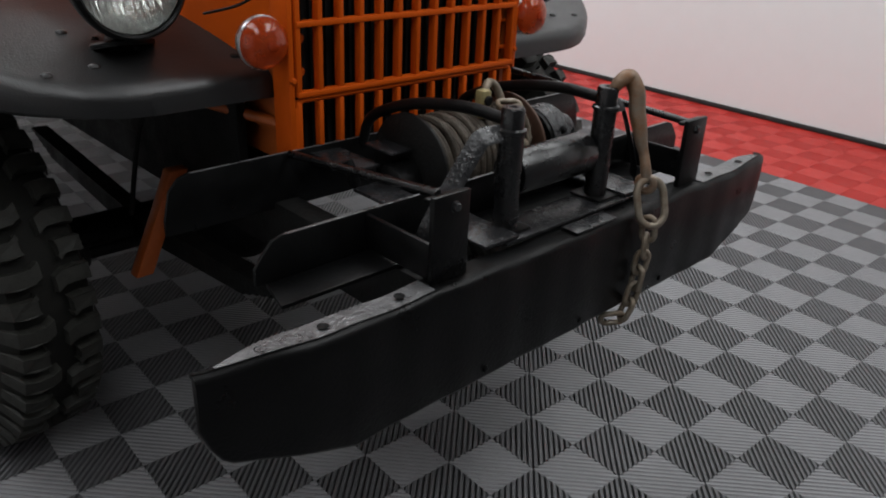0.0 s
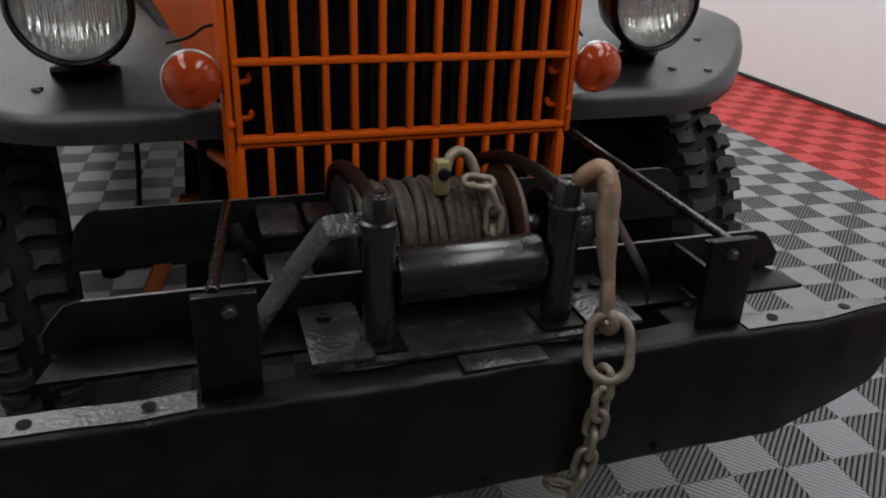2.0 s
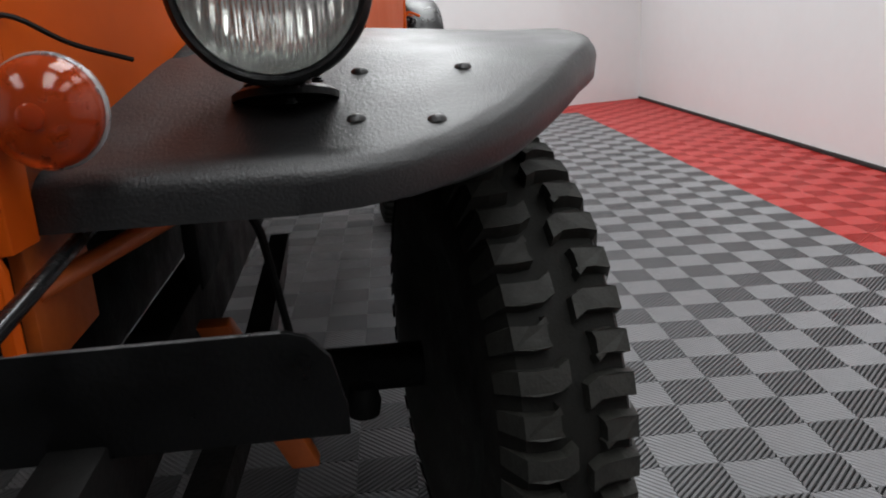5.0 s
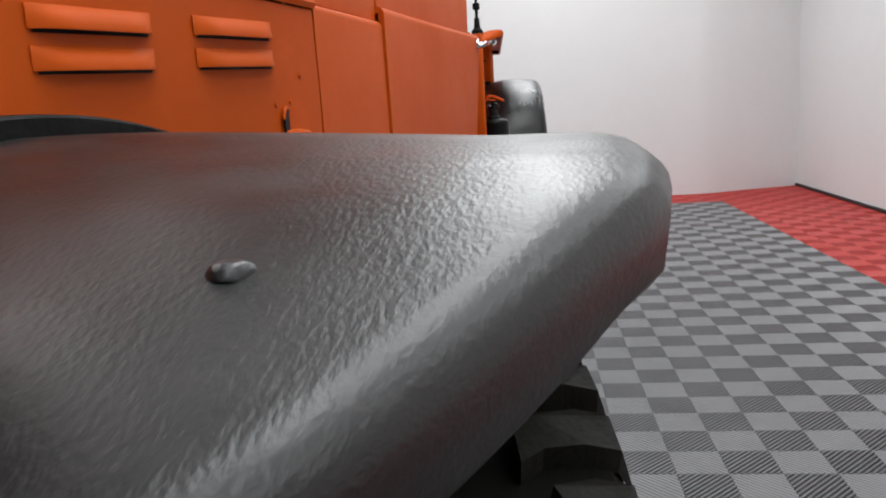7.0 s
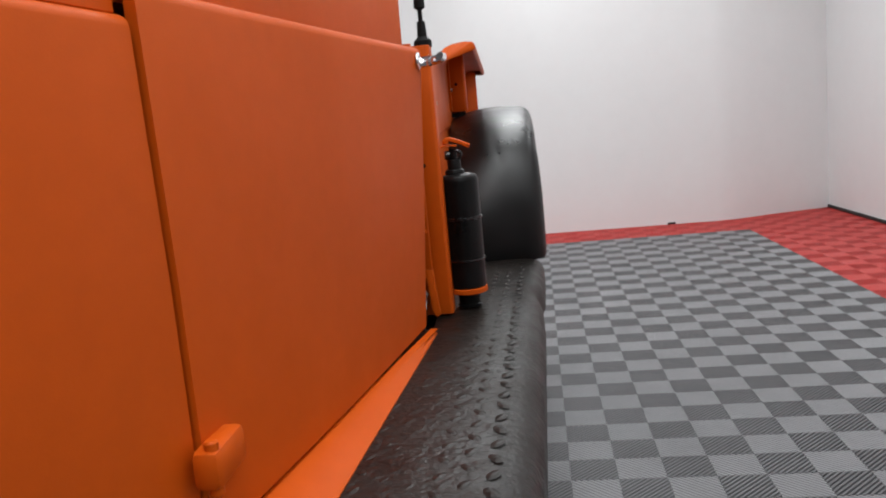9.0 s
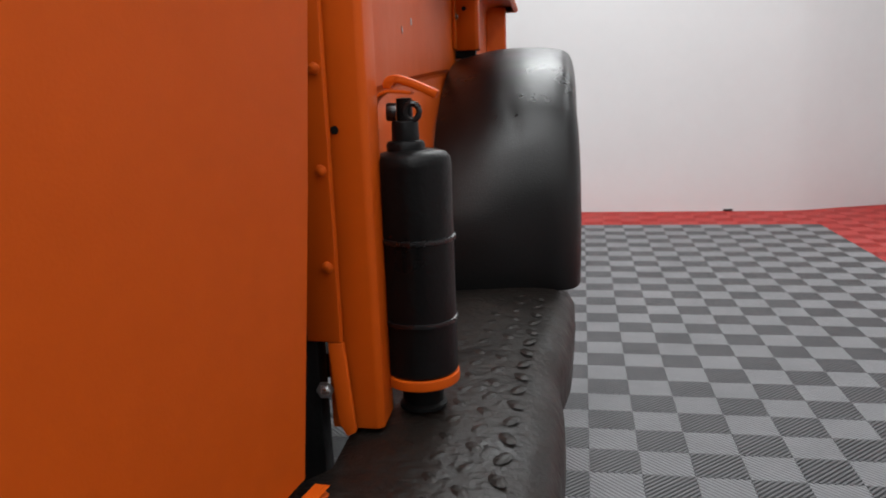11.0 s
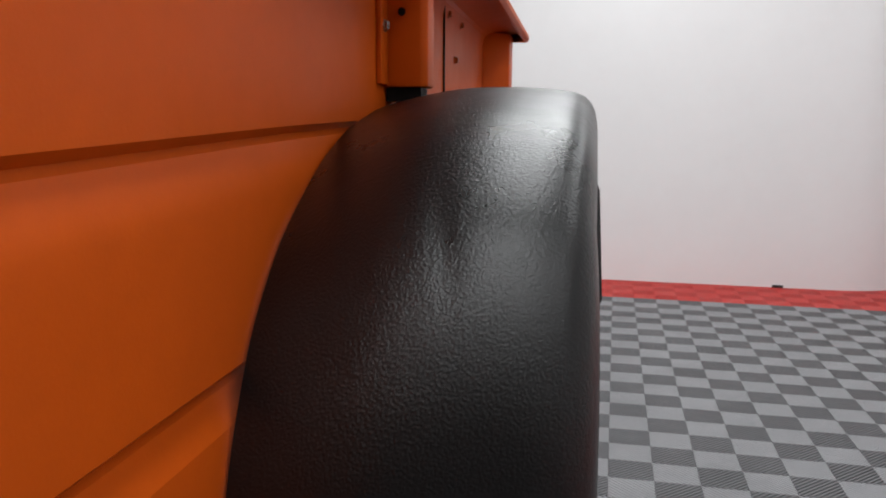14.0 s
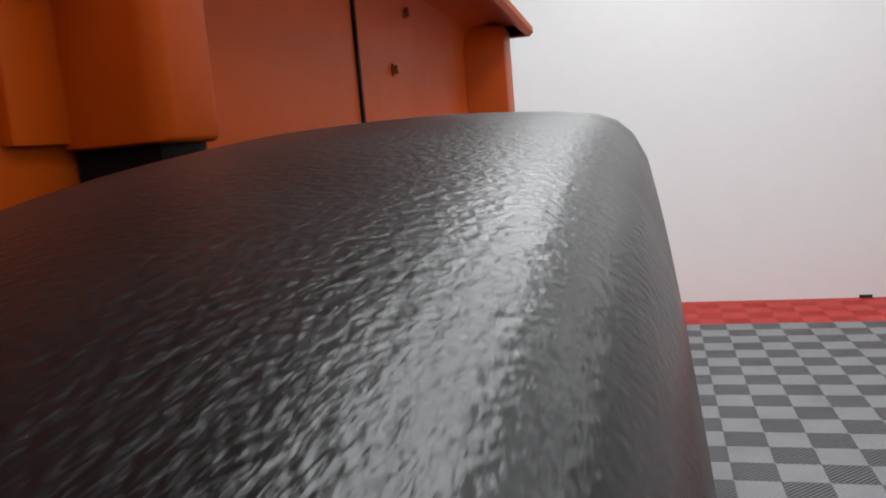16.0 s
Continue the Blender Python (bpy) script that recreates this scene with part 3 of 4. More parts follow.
for s in (-1, 1):
    hood = panel("hood_side", 0.05, 1.182, 0.99, BELT - 0.012, s=s, label="orange hood side with pressed louvers")
    for y0, y1 in ((0.644, 0.808), (0.882, 1.053)):
        for z in (1.163, 1.201):
            tilt = (y0 - 0.644) * 0.045 + 0.0
            rows = []
            for k in range(13):
                f = k / 12
                y = y0 + (y1 - y0) * f
                swell = min(1.0, f * 9, (1 - f) * 9)
                zz = z + 0.006 * (y - y0) / 0.17 + tilt
                xb = side_x(y) + 0.003
                rows.append([(s * (xb + 0.0), y, zz + 0.024), (s * (xb + 0.006 * swell), y, zz + 0.018), (s * (xb + 0.012 * swell), y, zz + 0.008), (s * (xb + 0.012 * swell), y, zz + 0.001)])
            lv = part("louver", sheet(rows, 0.0015), ORANGE, hood)
            ym = (y0 + y1) / 2
            part("louver_slot", sheet([[(s * (side_x(y) + 0.0026), y, z + 0.006 * (y - y0) / 0.17 + tilt + 0.006), (s * (side_x(y) + 0.0026), y, z + 0.006 * (y - y0) / 0.17 + tilt - 0.002)] for y in (y0 + 0.006, ym, y1 - 0.006)], 0.0006), DARK, lv)
    # hood latch slot and its hook
    part("latch_slot", prism([(1.076 + 0.0155 * math.cos(a), 1.094 + (0.0125 if math.sin(a) > 0 else -0.0125) + 0.0155 * math.sin(a)) for a in [2 * math.pi * i / 24 for i in range(24)]], "x", s * (side_x(1.076) + 0.0015), s * (side_x(1.076) + 0.004)), DARK, hood)
    part("latch_hook", tube(spline([(s * (side_x(1.07) + 0.004), 1.066, 1.083), (s * (side_x(1.08) + 0.016), 1.080, 1.085), (s * (side_x(1.1) + 0.02), 1.097, 1.084), (s * (side_x(1.12) + 0.014), 1.114, 1.079)], 12), [0.0075] * 5 + [0.0065, 0.006, 0.006, 0.0055, 0.005, 0.0045, 0.004], 8), ORANGE, hood)
    part("slot_rim", tube([(s * (side_x(1.076) + 0.003), 1.076 + 0.0165 * math.cos(a), 1.1065 + 0.0165 * math.sin(a)) for a in [math.pi * i / 12 for i in range(13)]], 0.0025, 6), ORANGE, hood)
    for yb, zb in ((1.05, 1.128), (1.09, 1.132), (1.125, 1.17), (1.06, 1.05)):
        part("screw", bolt_head((s * (side_x(yb) + 0.002), yb, zb), (s, 0, 0), 0.003, 0.002), ORANGE, hood)
    # hood top: rolled edge over the bead
    rows = []
    for k in range(13):
        y = 0.02 + 1.165 * k / 12
        x = side_x(y)
        rows.append([(s * (x + 0.004), y, BELT - 0.010), (s * (x + 0.007), y, BELT - 0.002), (s * (x + 0.004), y, BELT + 0.006), (s * (x - 0.004), y, BELT + 0.009), (s * (x - 0.012), y, BELT + 0.03), (s * (x - 0.03), y, BELT + 0.08), (s * (x - 0.08), y, BELT + 0.125), (s * x * 0.5, y, BELT + 0.15), (0, y, BELT + 0.155)])
    part("hood_top", sheet(rows, 0.004), ORANGE, truck)
    panel("cowl_side", 1.188, 1.496, 0.80, BELT, s=s, roll_top=0.012, label="orange cowl panel")
    panel("cowl_upper", 1.188, 1.496, BELT - 0.004, 1.66, out=-0.012, s=s, lean=0.10)
    door = panel("door", 1.502, 2.268, 0.784, BELT + 0.028, out=0.004, s=s, roll_top=0.014, n=16, label="orange cab door", flare=0.038)
    panel("door_upper", 1.502, 2.272, BELT + 0.012, 1.66, out=-0.010, s=s, lean=0.10, parent=truck)
    rows = []
    for k in range(17):
        y = 1.502 + 0.77 * k / 16
        x, xo, zo = side_x(y) + 0.004, 0.793 + 0.0975 * (y - 1.502), 0.772 + 0.0157 * (y - 1.85)
        rows.append([(s * (x - 0.012), y, 0.7835), (s * (x + 0.002), y, 0.7825), (s * (x + (xo - x) * 0.3), y, 0.7825 + (zo - 0.7825) * 0.35), (s * (xo - 0.006), y, zo), (s * xo, y, zo - 0.004), (s * xo, y, zo - 0.012)])
    part("door_sill", sheet(rows, 0.003), ORANGE, truck, "orange sill apron sloping to the running board")
    panel("cab_corner", 2.276, 2.32, 0.79, BELT + 0.028, out=-0.055, s=s, n=3, roll_top=0.01)
    panel("cab_corner_upper", 2.276, 2.32, BELT + 0.012, 1.66, out=-0.057, s=s, n=3, lean=0.10)
    xh = side_x(1.5)
    hinge = part("door_hinge", box(s * (xh + 0.018) - 0.014, s * (xh + 0.018) + 0.014, 1.472, 1.550, 0.853, 0.893, 0.009), ORANGE, door)
    part("hinge_pin", rod((s * (xh + 0.022), 1.484, 0.846), (s * (xh + 0.022), 1.484, 0.900), 0.007), ORANGE, hinge)
    xd = side_x(2.25) + 0.014
    handle = part("door_handle", tube(spline([(s * (xd + 0.006), 2.256, 1.282), (s * (xd + 0.028), 2.256, 1.283), (s * (xd + 0.044), 2.249, 1.284), (s * (xd + 0.056), 2.226, 1.284), (s * (xd + 0.054), 2.165, 1.282)], 18), [0.011] * 6 + [0.0095] * 6 + [0.008] * 6, 10, flat=0.75), CHROME, door, "chrome door handle")
    part("escutcheon", lathe([(0.016, 0), (0.016, 0.003), (0.012, 0.006), (0, 0.006)], along((s * (xd + 0.007), 2.254, 1.285), (s * (xd + 1), 2.254, 1.285)), 18), CHROME, handle)
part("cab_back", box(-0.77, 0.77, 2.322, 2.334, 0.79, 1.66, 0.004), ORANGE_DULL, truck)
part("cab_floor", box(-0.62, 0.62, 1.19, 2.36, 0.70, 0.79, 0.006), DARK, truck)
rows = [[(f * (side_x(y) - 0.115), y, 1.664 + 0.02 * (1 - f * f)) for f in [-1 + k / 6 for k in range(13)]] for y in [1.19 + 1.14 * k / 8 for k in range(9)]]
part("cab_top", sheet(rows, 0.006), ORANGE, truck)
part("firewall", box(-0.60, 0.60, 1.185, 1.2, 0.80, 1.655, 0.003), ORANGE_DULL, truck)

# ---- front fenders ----
OUTER = [(0.055, 0.6), (0.058, 0.66), (0.075, 0.725), (0.12, 0.812), (0.18, 0.878), (0.25, 0.934), (0.33, 0.984), (0.38, 1.016), (0.48, 1.039), (0.55, 1.046), (0.62, 1.055), (0.7, 1.056), (0.78, 1.05), (0.86, 1.03), (0.92, 1.01), (1.02, 0.994), (1.6, 0.987)]
CREST = [(0.055, 0.972), (0.1, 0.987), (0.14, 1.001), (0.2, 1.024), (0.26, 1.044), (0.34, 1.064), (0.45, 1.078), (0.6, 1.084), (0.75, 1.081), (0.84, 1.072), (0.9, 1.064), (0.96, 1.05), (1.02, 1.026), (1.1, 0.985), (1.18, 0.93), (1.27, 0.86), (1.35, 0.8), (1.42, 0.777), (1.5, 0.77)]
LINE = [(0.30, 0.055)] + [(b, a) for a, b in OUTER]


def edge_distance(x, y):
    best = 1.0
    for (ax, ay), (bx_, by) in zip(LINE, LINE[1:]):
        dx, dy = bx_ - ax, by - ay
        t = min(1.0, max(0.0, ((x - ax) * dx + (y - ay) * dy) / (dx * dx + dy * dy)))
        best = min(best, math.hypot(x - ax - t * dx, y - ay - t * dy))
    return best


def fender_top(x, y):
    """The fender's upper face: a crest that rises a little towards the hood."""
    inner = min(1.0, max(0.0, (0.92 - x) / 0.36)) * min(1.0, max(0.0, (y - 0.26) / 0.34))
    return curve_at(CREST, y) - 0.004 * max(0, (x - 0.7) / 0.35) ** 2 + 0.022 * inner


def fender_rows(s):
    ys = [0.0552, 0.057, 0.061, 0.067, 0.076, 0.09, 0.11] + [0.11 + (1.5 - 0.11) * k / 46 for k in range(1, 47)]
    us = [k / 16 * 0.86 for k in range(17)] + [0.9, 0.93, 0.955, 0.975, 0.988, 0.996, 1.0]
    rows = []
    for y in ys:
        xo, xi = curve_at(OUTER, y), max(0.345, side_x(y) - 0.004)
        row = []
        for u in us:
            x = xi + (xo - xi) * u
            r = 0.022 + 0.023 * min(1.0, max(0.0, (y - 0.42) / 0.24))
            d = min(r, edge_distance(x, y) if u < 0.9995 and y > 0.0553 else 0.0)
            z = fender_top(x, y)
            z -= r - math.sqrt(max(0.0, r * r - (r - d) ** 2))
            row.append((s * x, y, z))
        tuck = min(1.0, max(0.15, (y - 0.05) / 0.12))
        for inward, low in ((0.004, 0.007), (0.012, 0.016), (0.022, 0.024), (0.034, 0.029), (0.046, 0.030)):
            row.append((s * (xo - inward * tuck), y, curve_at(CREST, y) - max(r, 0.026 + 0.019 * min(1.0, max(0.0, (y - 0.1) / 0.2))) - 0.004 - low * tuck - 0.018 * max(0.0, 1.0 - (y - 0.05) / 0.3)))
        rows.append(row)
    skirt = [(p[0], 0.053, 0.92) for p in rows[0]]
    return [skirt, *rows]


for s in (-1, 1):
    rows = []
    for k in range(25):
        y = 0.34 + 0.60 * k / 24
        zt = 1.125 - 0.78 * (y - 0.62) ** 2
        rows.append([(s * (side_x(y) + 0.022), y, 1.0), (s * (side_x(y) + 0.022), y, zt - 0.003), (s * (side_x(y) + 0.019), y, zt), (s * (side_x(y) + 0.003), y, zt + 0.001)])
    part("inner_apron", sheet(rows, 0.003), DARK, truck, "black arched splash apron")
    fender = part("front_fender", sheet(fender_rows(s), 0.003), FADED_BLACK, truck, "textured black flat-topped front fender", 60)
    for x, y in ((0.667, 0.148), (0.756, 0.136), (0.806, 0.270), (0.676, 0.272)):
        z = fender_top(x, y)
        part("bolt", lathe([(0.0115, -0.002), (0.0115, 0.002), (0.0095, 0.0055), (0.005, 0.0075), (0, 0.008)], pose(s * x, y, z - 0.003, -14, 0, 0), 16), FADED_BLACK, fender, "rounded black bolt head")
    # headlight on its foot
    HX, HY, HZ = s * 0.588, 0.13, 1.153
    zf = curve_at(CREST, 0.21)
    bowl = along((HX, HY, HZ), (HX, HY + 1, HZ))
    lamp = part("headlight", lathe([(0, 0.067), (0.034, 0.0645), (0.067, 0.049), (0.089, 0.023), (0.0965, -0.001), (0.0965, -0.010), (0.101, -0.014), (0.107, -0.008), (0.109, 0.004), (0.107, 0.02), (0.104, 0.026), (0.1, 0.03), (0.098, 0.06), (0.088, 0.10), (0.066, 0.14), (0.035, 0.165), (0, 0.172)], bowl, 48), SATIN_BLACK, truck, "round black headlight on a short foot")
    part("reflector", lathe([(0, 0.0635), (0.033, 0.0605), (0.066, 0.0455), (0.088, 0.0205), (0.0955, -0.003), (0.0950, -0.004), (0.0872, 0.0195), (0.0652, 0.0443), (0.0325, 0.0592), (0, 0.062)], bowl, 40), REFLECTOR, lamp, "bright reflector")
    part("bulb", lathe([(0, -0.004), (0.01, 0.0), (0.013, 0.02), (0.009, 0.05), (0, 0.06)], bowl, 14), STEEL, lamp)
    part("lens", lathe([(0, -0.027), (0.038, -0.025), (0.066, -0.020), (0.088, -0.012), (0.097, -0.004), (0.097, -0.007), (0.088, -0.015), (0.066, -0.023), (0.038, -0.028), (0, -0.030)], bowl, 48), LENS_GLASS, lamp, "fluted clear glass lens")
    part("stem", lathe([(0.045, 0), (0.034, 0.012), (0.028, 0.03), (0.032, 0.06)], pose(HX, 0.20, zf - 0.004), 24), SATIN_BLACK, lamp)
    base = part("foot", lathe([(0.062, -0.006), (0.062, 0.002), (0.055, 0.007), (0.03, 0.009), (0, 0.009)], pose(HX, 0.205, zf, -14, 0, 0), 32), SATIN_BLACK, lamp)
    for a in (40, 160, 280):
        part("foot_bolt", bolt_head((HX + 0.046 * math.cos(radians(a)), 0.205 + 0.046 * math.sin(radians(a)), zf + 0.007 + 0.010 * math.sin(radians(a))), (0, 0, 1), 0.006, 0.006), SATIN_BLACK, base)
    # turn signal
    SX, SZ = s * 0.394, 1.043
    sig_m = along((SX, 0.012, SZ), (SX, -1, SZ))
    sig = part("turn_signal", lathe([(0.0, -0.034), (0.03, -0.03), (0.047, -0.016), (0.051, -0.004), (0.053, 0.0), (0.053, 0.006), (0.051, 0.008)], sig_m, 36), STEEL, truck, "round amber turn signal in a bright metal ring")
    part("lens", lathe([(0.0505, 0.005), (0.0500, 0.010)] + [(0.0495 * math.cos(radians(a)) + 0.0007 * (k % 2), 0.012 + 0.0325 * math.sin(radians(a))) for k, a in enumerate(range(4, 88, 4))] + [(0, 0.0445)], sig_m, 48), AMBER, sig, "domed amber plastic lens")
    part("lens_eye", lathe([(0.012, 0.043), (0.012, 0.046), (0.008, 0.048), (0, 0.048)], sig_m, 18), AMBER, sig)
    for a in (20, 140, 260):
        part("lens_screw", lathe([(0.004, 0.008), (0.004, 0.011), (0, 0.012)], sig_m @ pose(0.048 * math.cos(radians(a)), 0.048 * math.sin(radians(a)), 0), 8), STEEL, sig)
    part("stem", rod((SX - s * 0.045, 0.018, SZ + 0.002), (s * 0.338, 0.018, SZ + 0.002), 0.014), STEEL, sig)
    part("wire", tube(spline([(SX + s * 0.04, 0.16, 1.08), (SX + s * 0.0, 0.10, 1.10), (SX - s * 0.03, 0.06, 1.125), (SX - s * 0.055, 0.05, 1.13)], 14), 0.003, 6), DARK, lamp, "thin black wire")
    part("brake_hose", tube(spline([(s * 0.42, 0.30, 0.93), (s * 0.48, 0.28, 0.92), (s * 0.52, 0.30, 0.86), (s * 0.53, 0.34, 0.78), (s * 0.55, 0.38, 0.6)], 18), 0.006, 8), DARK, truck)

# ---- wheels ----
R_T, W_T = 0.452, 0.205


def make_wheel(x, y, s, steer):
    axis = pose(x, y, 0.455, 0, 0, steer) @ pose(-x, -y, -0.455) @ along((x, y, 0.455), (x + s, y, 0.455))
    h = W_T / 2
    body = lathe([(0.215, -h * 0.72), (0.25, -h * 0.9), (0.31, -h * 1.06), (0.37, -h * 1.03), (0.408, -h * 0.93), (0.428, -h * 0.80), (0.432, 0), (0.428, h * 0.80), (0.408, h * 0.93), (0.37, h * 1.03), (0.31, h * 1.06), (0.25, h * 0.9), (0.215, h * 0.72)], axis, 64)
    wheel = part("wheel", body, RUBBER, truck, "black mud tire with chunky worn lugs")
    # two rows of angled lugs, every other one shorter
    lug_l, lug_s = [], []
    for kind in range(2):
        inner = 0.012 if kind == 0 else 0.035
        own = bmesh.new()
        outline = [(inner, -0.012), (h * 0.3, -0.022), (h * 0.6, -0.024), (h * 0.86, -0.019), (h * 0.86, 0.015), (h * 0.6, 0.011), (h * 0.3, 0.011), (inner, 0.022)]
        n = len(outline)
        top = [own.verts.new((R_T + 0.002 - (0.006 if a > h * 0.8 else 0.0), b, a)) for a, b in outline]
        mid = [own.verts.new((0.424, b * 1.12, a)) for a, b in outline]
        side = [own.verts.new((0.385, b, h * 1.055)) for b in (-0.018, 0.013)]
        own.faces.new(top)
        for i in range(n):
            j = (i + 1) % n
            if i == 3:
                own.faces.new((top[3], top[4], side[1], side[0]))
            else:
                own.faces.new((top[i], top[j], mid[j], mid[i]))
        own.faces.new((top[3], side[0], mid[3]))
        own.faces.new((top[4], mid[4], side[1]))
        bmesh.ops.recalc_face_normals(own, faces=own.faces)
        me = bpy.data.meshes.new("lug")
        own.to_mesh(me)
        own.free()
        me.materials.append(LUG)
        (lug_l if kind == 0 else lug_s).append(me)
    count = 44
    for k in range(count):
        for sd in (0, 1):
            ob = new("lug", (lug_l if (k + sd) % 2 == 0 else lug_s)[0])
            ob.parent = wheel
            ob.matrix_local = axis @ Matrix.Rotation(2 * math.pi * (k + 0.5 * sd) / count, 4, "Z") @ (Matrix.Rotation(math.pi, 4, "X") if sd else Matrix.Identity(4))
    rim = part("rim", lathe([(0.06, s * 0.03), (0.14, s * 0.045), (0.18, s * 0.02), (0.2, s * 0.06), (0.222, s * 0.085), (0.214, s * 0.06), (0.2, -s * 0.07), (0.06, -s * 0.06)], axis, 40), SATIN_BLACK, wheel, "black steel rim")
    return wheel


for s in (-1, 1):
    make_wheel(0.885 if s > 0 else -0.858, 0.67, s, 9)
    make_wheel(s * 0.872, 3.62, s, 0)

# the bed, boards and rear fenders sit a little higher towards the tail
REAR = Matrix.Translation((0.022, 1.85, 0.9)) @ Matrix.Rotation(radians(0.9), 4, "X") @ Matrix.Translation((0, -1.85, -0.9))
before_rear = set(truck.children)

# ---- running boards ----
def board_x(y):
    return 1.0 + 0.09 * (y - 1.45) / 1.55


ZB = 0.765
for s in (-1, 1):
    rows = []
    for k in range(41):
        y = 1.40 + 1.60 * k / 40
        xo = board_x(y) - (0.0 if y < 2.45 else 0.012 * math.exp(-((y - 2.62) / 0.07) ** 2))
        rows.append([(s * (side_x(y) - 0.06 if y < 2.3 else 0.835), y, ZB), (s * (xo - 0.16), y, ZB + 0.002), (s * (xo - 0.07), y, ZB), (s * (xo - 0.035), y, ZB - 0.004), (s * (xo - 0.012), y, ZB - 0.016), (s * xo, y, ZB - 0.036), (s * (xo + 0.002), y, ZB - 0.085), (s * (xo - 0.01), y, ZB - 0.095)])
    board = part("running_board", sheet(rows, 0.004), BOARD_BLACK, truck, "black pressed-steel running board with raised tread")
    stud = bmesh.new()
    lathe([(0.0115, -0.0005), (0.0085, 0.0009), (0.0045, 0.0015), (0, 0.0017)], Matrix.Diagonal((0.7, 1.2, 1, 1)), 12, stud)
    for f in stud.faces:
        f.smooth = True
    stud_me = bpy.data.meshes.new("tread_stud")
    stud.to_mesh(stud_me)
    stud.free()
    stud_me.materials.append(BOARD_BLACK)
    for i in range(8):
        for j in range(34):
            y = 1.5 + 0.0425 * (j + 0.5 * (i % 2))
            x = board_x(y) - 0.055 - 0.032 * i
            if x > side_x(y) + 0.02 and y < 2.95:
                ob = new("tread_stud", stud_me)
                ob.parent = board
                ob.matrix_local = pose(s * x, y, ZB + 0.0005, 0, 0, 30 * (1 if (i + j) % 2 else -1))

# ---- rear fenders ----
ARCH = [(2.975, 0.757), (2.968, 0.80), (2.966, 0.86), (2.970, 0.92), (2.98, 0.97), (2.998, 1.02), (3.025, 1.065), (3.06, 1.10), (3.105, 1.13), (3.16, 1.151), (3.23, 1.167), (3.32, 1.179), (3.44, 1.187), (3.58, 1.191), (3.74, 1.190), (3.88, 1.178), (4.0, 1.152), (4.1, 1.11), (4.18, 1.05), (4.25, 0.97), (4.30, 0.88), (4.33, 0.79)]
SETBACK = [(0.7, -0.042), (0.86, -0.034), (0.9, -0.027), (1.0, 0.002), (1.06, 0.03), (1.1, 0.055), (1.14, 0.075), (1.3, 0.08)]
REACH = [(2.95, 1.026), (3.05, 1.0), (3.2, 1.006), (3.5, 1.027), (4.4, 1.027)]
for s in (-1, 1):
    prof = spline([(0, a, b) for a, b in ARCH], 90)
    rows = []
    for i, p in enumerate(prof):
        a, b = prof[max(0, i - 1)], prof[min(len(prof) - 1, i + 1)]
        d = (b - a).normalized()
        n = Vector((0, -d.z, d.y))
        if n.z < 0 and i < 40:
            n = -n if n.y > 0 else n
        row = []
        for x, drop in ((0.845, 0.012), (0.862, 0.008), (0.90, 0.002), (0.93, -0.0015), (0.95, -0.003), (0.965, -0.0031), (0.975, -0.0032), (0.983, -0.0032), (0.991, -0.0031), (1.0, -0.003), (1.012, -0.0026), (1.025, -0.0021), (1.038, -0.0016), (1.05, -0.001), (1.07, 0.001), (1.081, 0.005), (1.089, 0.012), (1.094, 0.022), (1.097, 0.036), (1.098, 0.07), (1.098, 0.11), (1.098, 0.15), (1.094, 0.158), (1.086, 0.154)):
            dent = 0.0014 * math.exp(-((x - 0.985 + 0.25 * (p.z - 1.06)) / 0.007) ** 2 - ((p.z - 1.06) / 0.04) ** 2) if i < 40 else 0.0
            dent += 0.0022 * math.exp(-((x - 1.04) / 0.026) ** 2 - ((p.z - 1.145) / 0.02) ** 2) if i < 40 else 0.0
            q = p - n * (drop + dent + 0.005 * max(0.0, (x - 0.9) / 0.17) ** 2)
            w = max(0.0, (1.03 - x) / 0.185) ** 1.5
            q = q + Vector((0, curve_at(SETBACK, p.z) * w * min(1.0, max(0.0, (3.5 - p.y) / 0.25)), -0.008 * w))
            row.append((s * (0.845 + (x - 0.845) * curve_at(REACH, p.y)), q.y, q.z))
        rows.append(row)
    part("rear_fender", sheet(rows, 0.003), FENDER_BLACK, truck, "rounded textured black rear fender with a small dent", 60)
    flap = [(0.90, 0.735), (1.125, 0.735), (1.14, 0.742), (1.146, 0.757), (1.132, 1.0), (1.12, 1.03), (0.90, 1.03)]
    part("mud_flap", prism([(s * x, z) for x, z in flap], "y", 4.19, 4.198, 0.002), EDGE_RUBBER, truck, "black rubber mud flap")

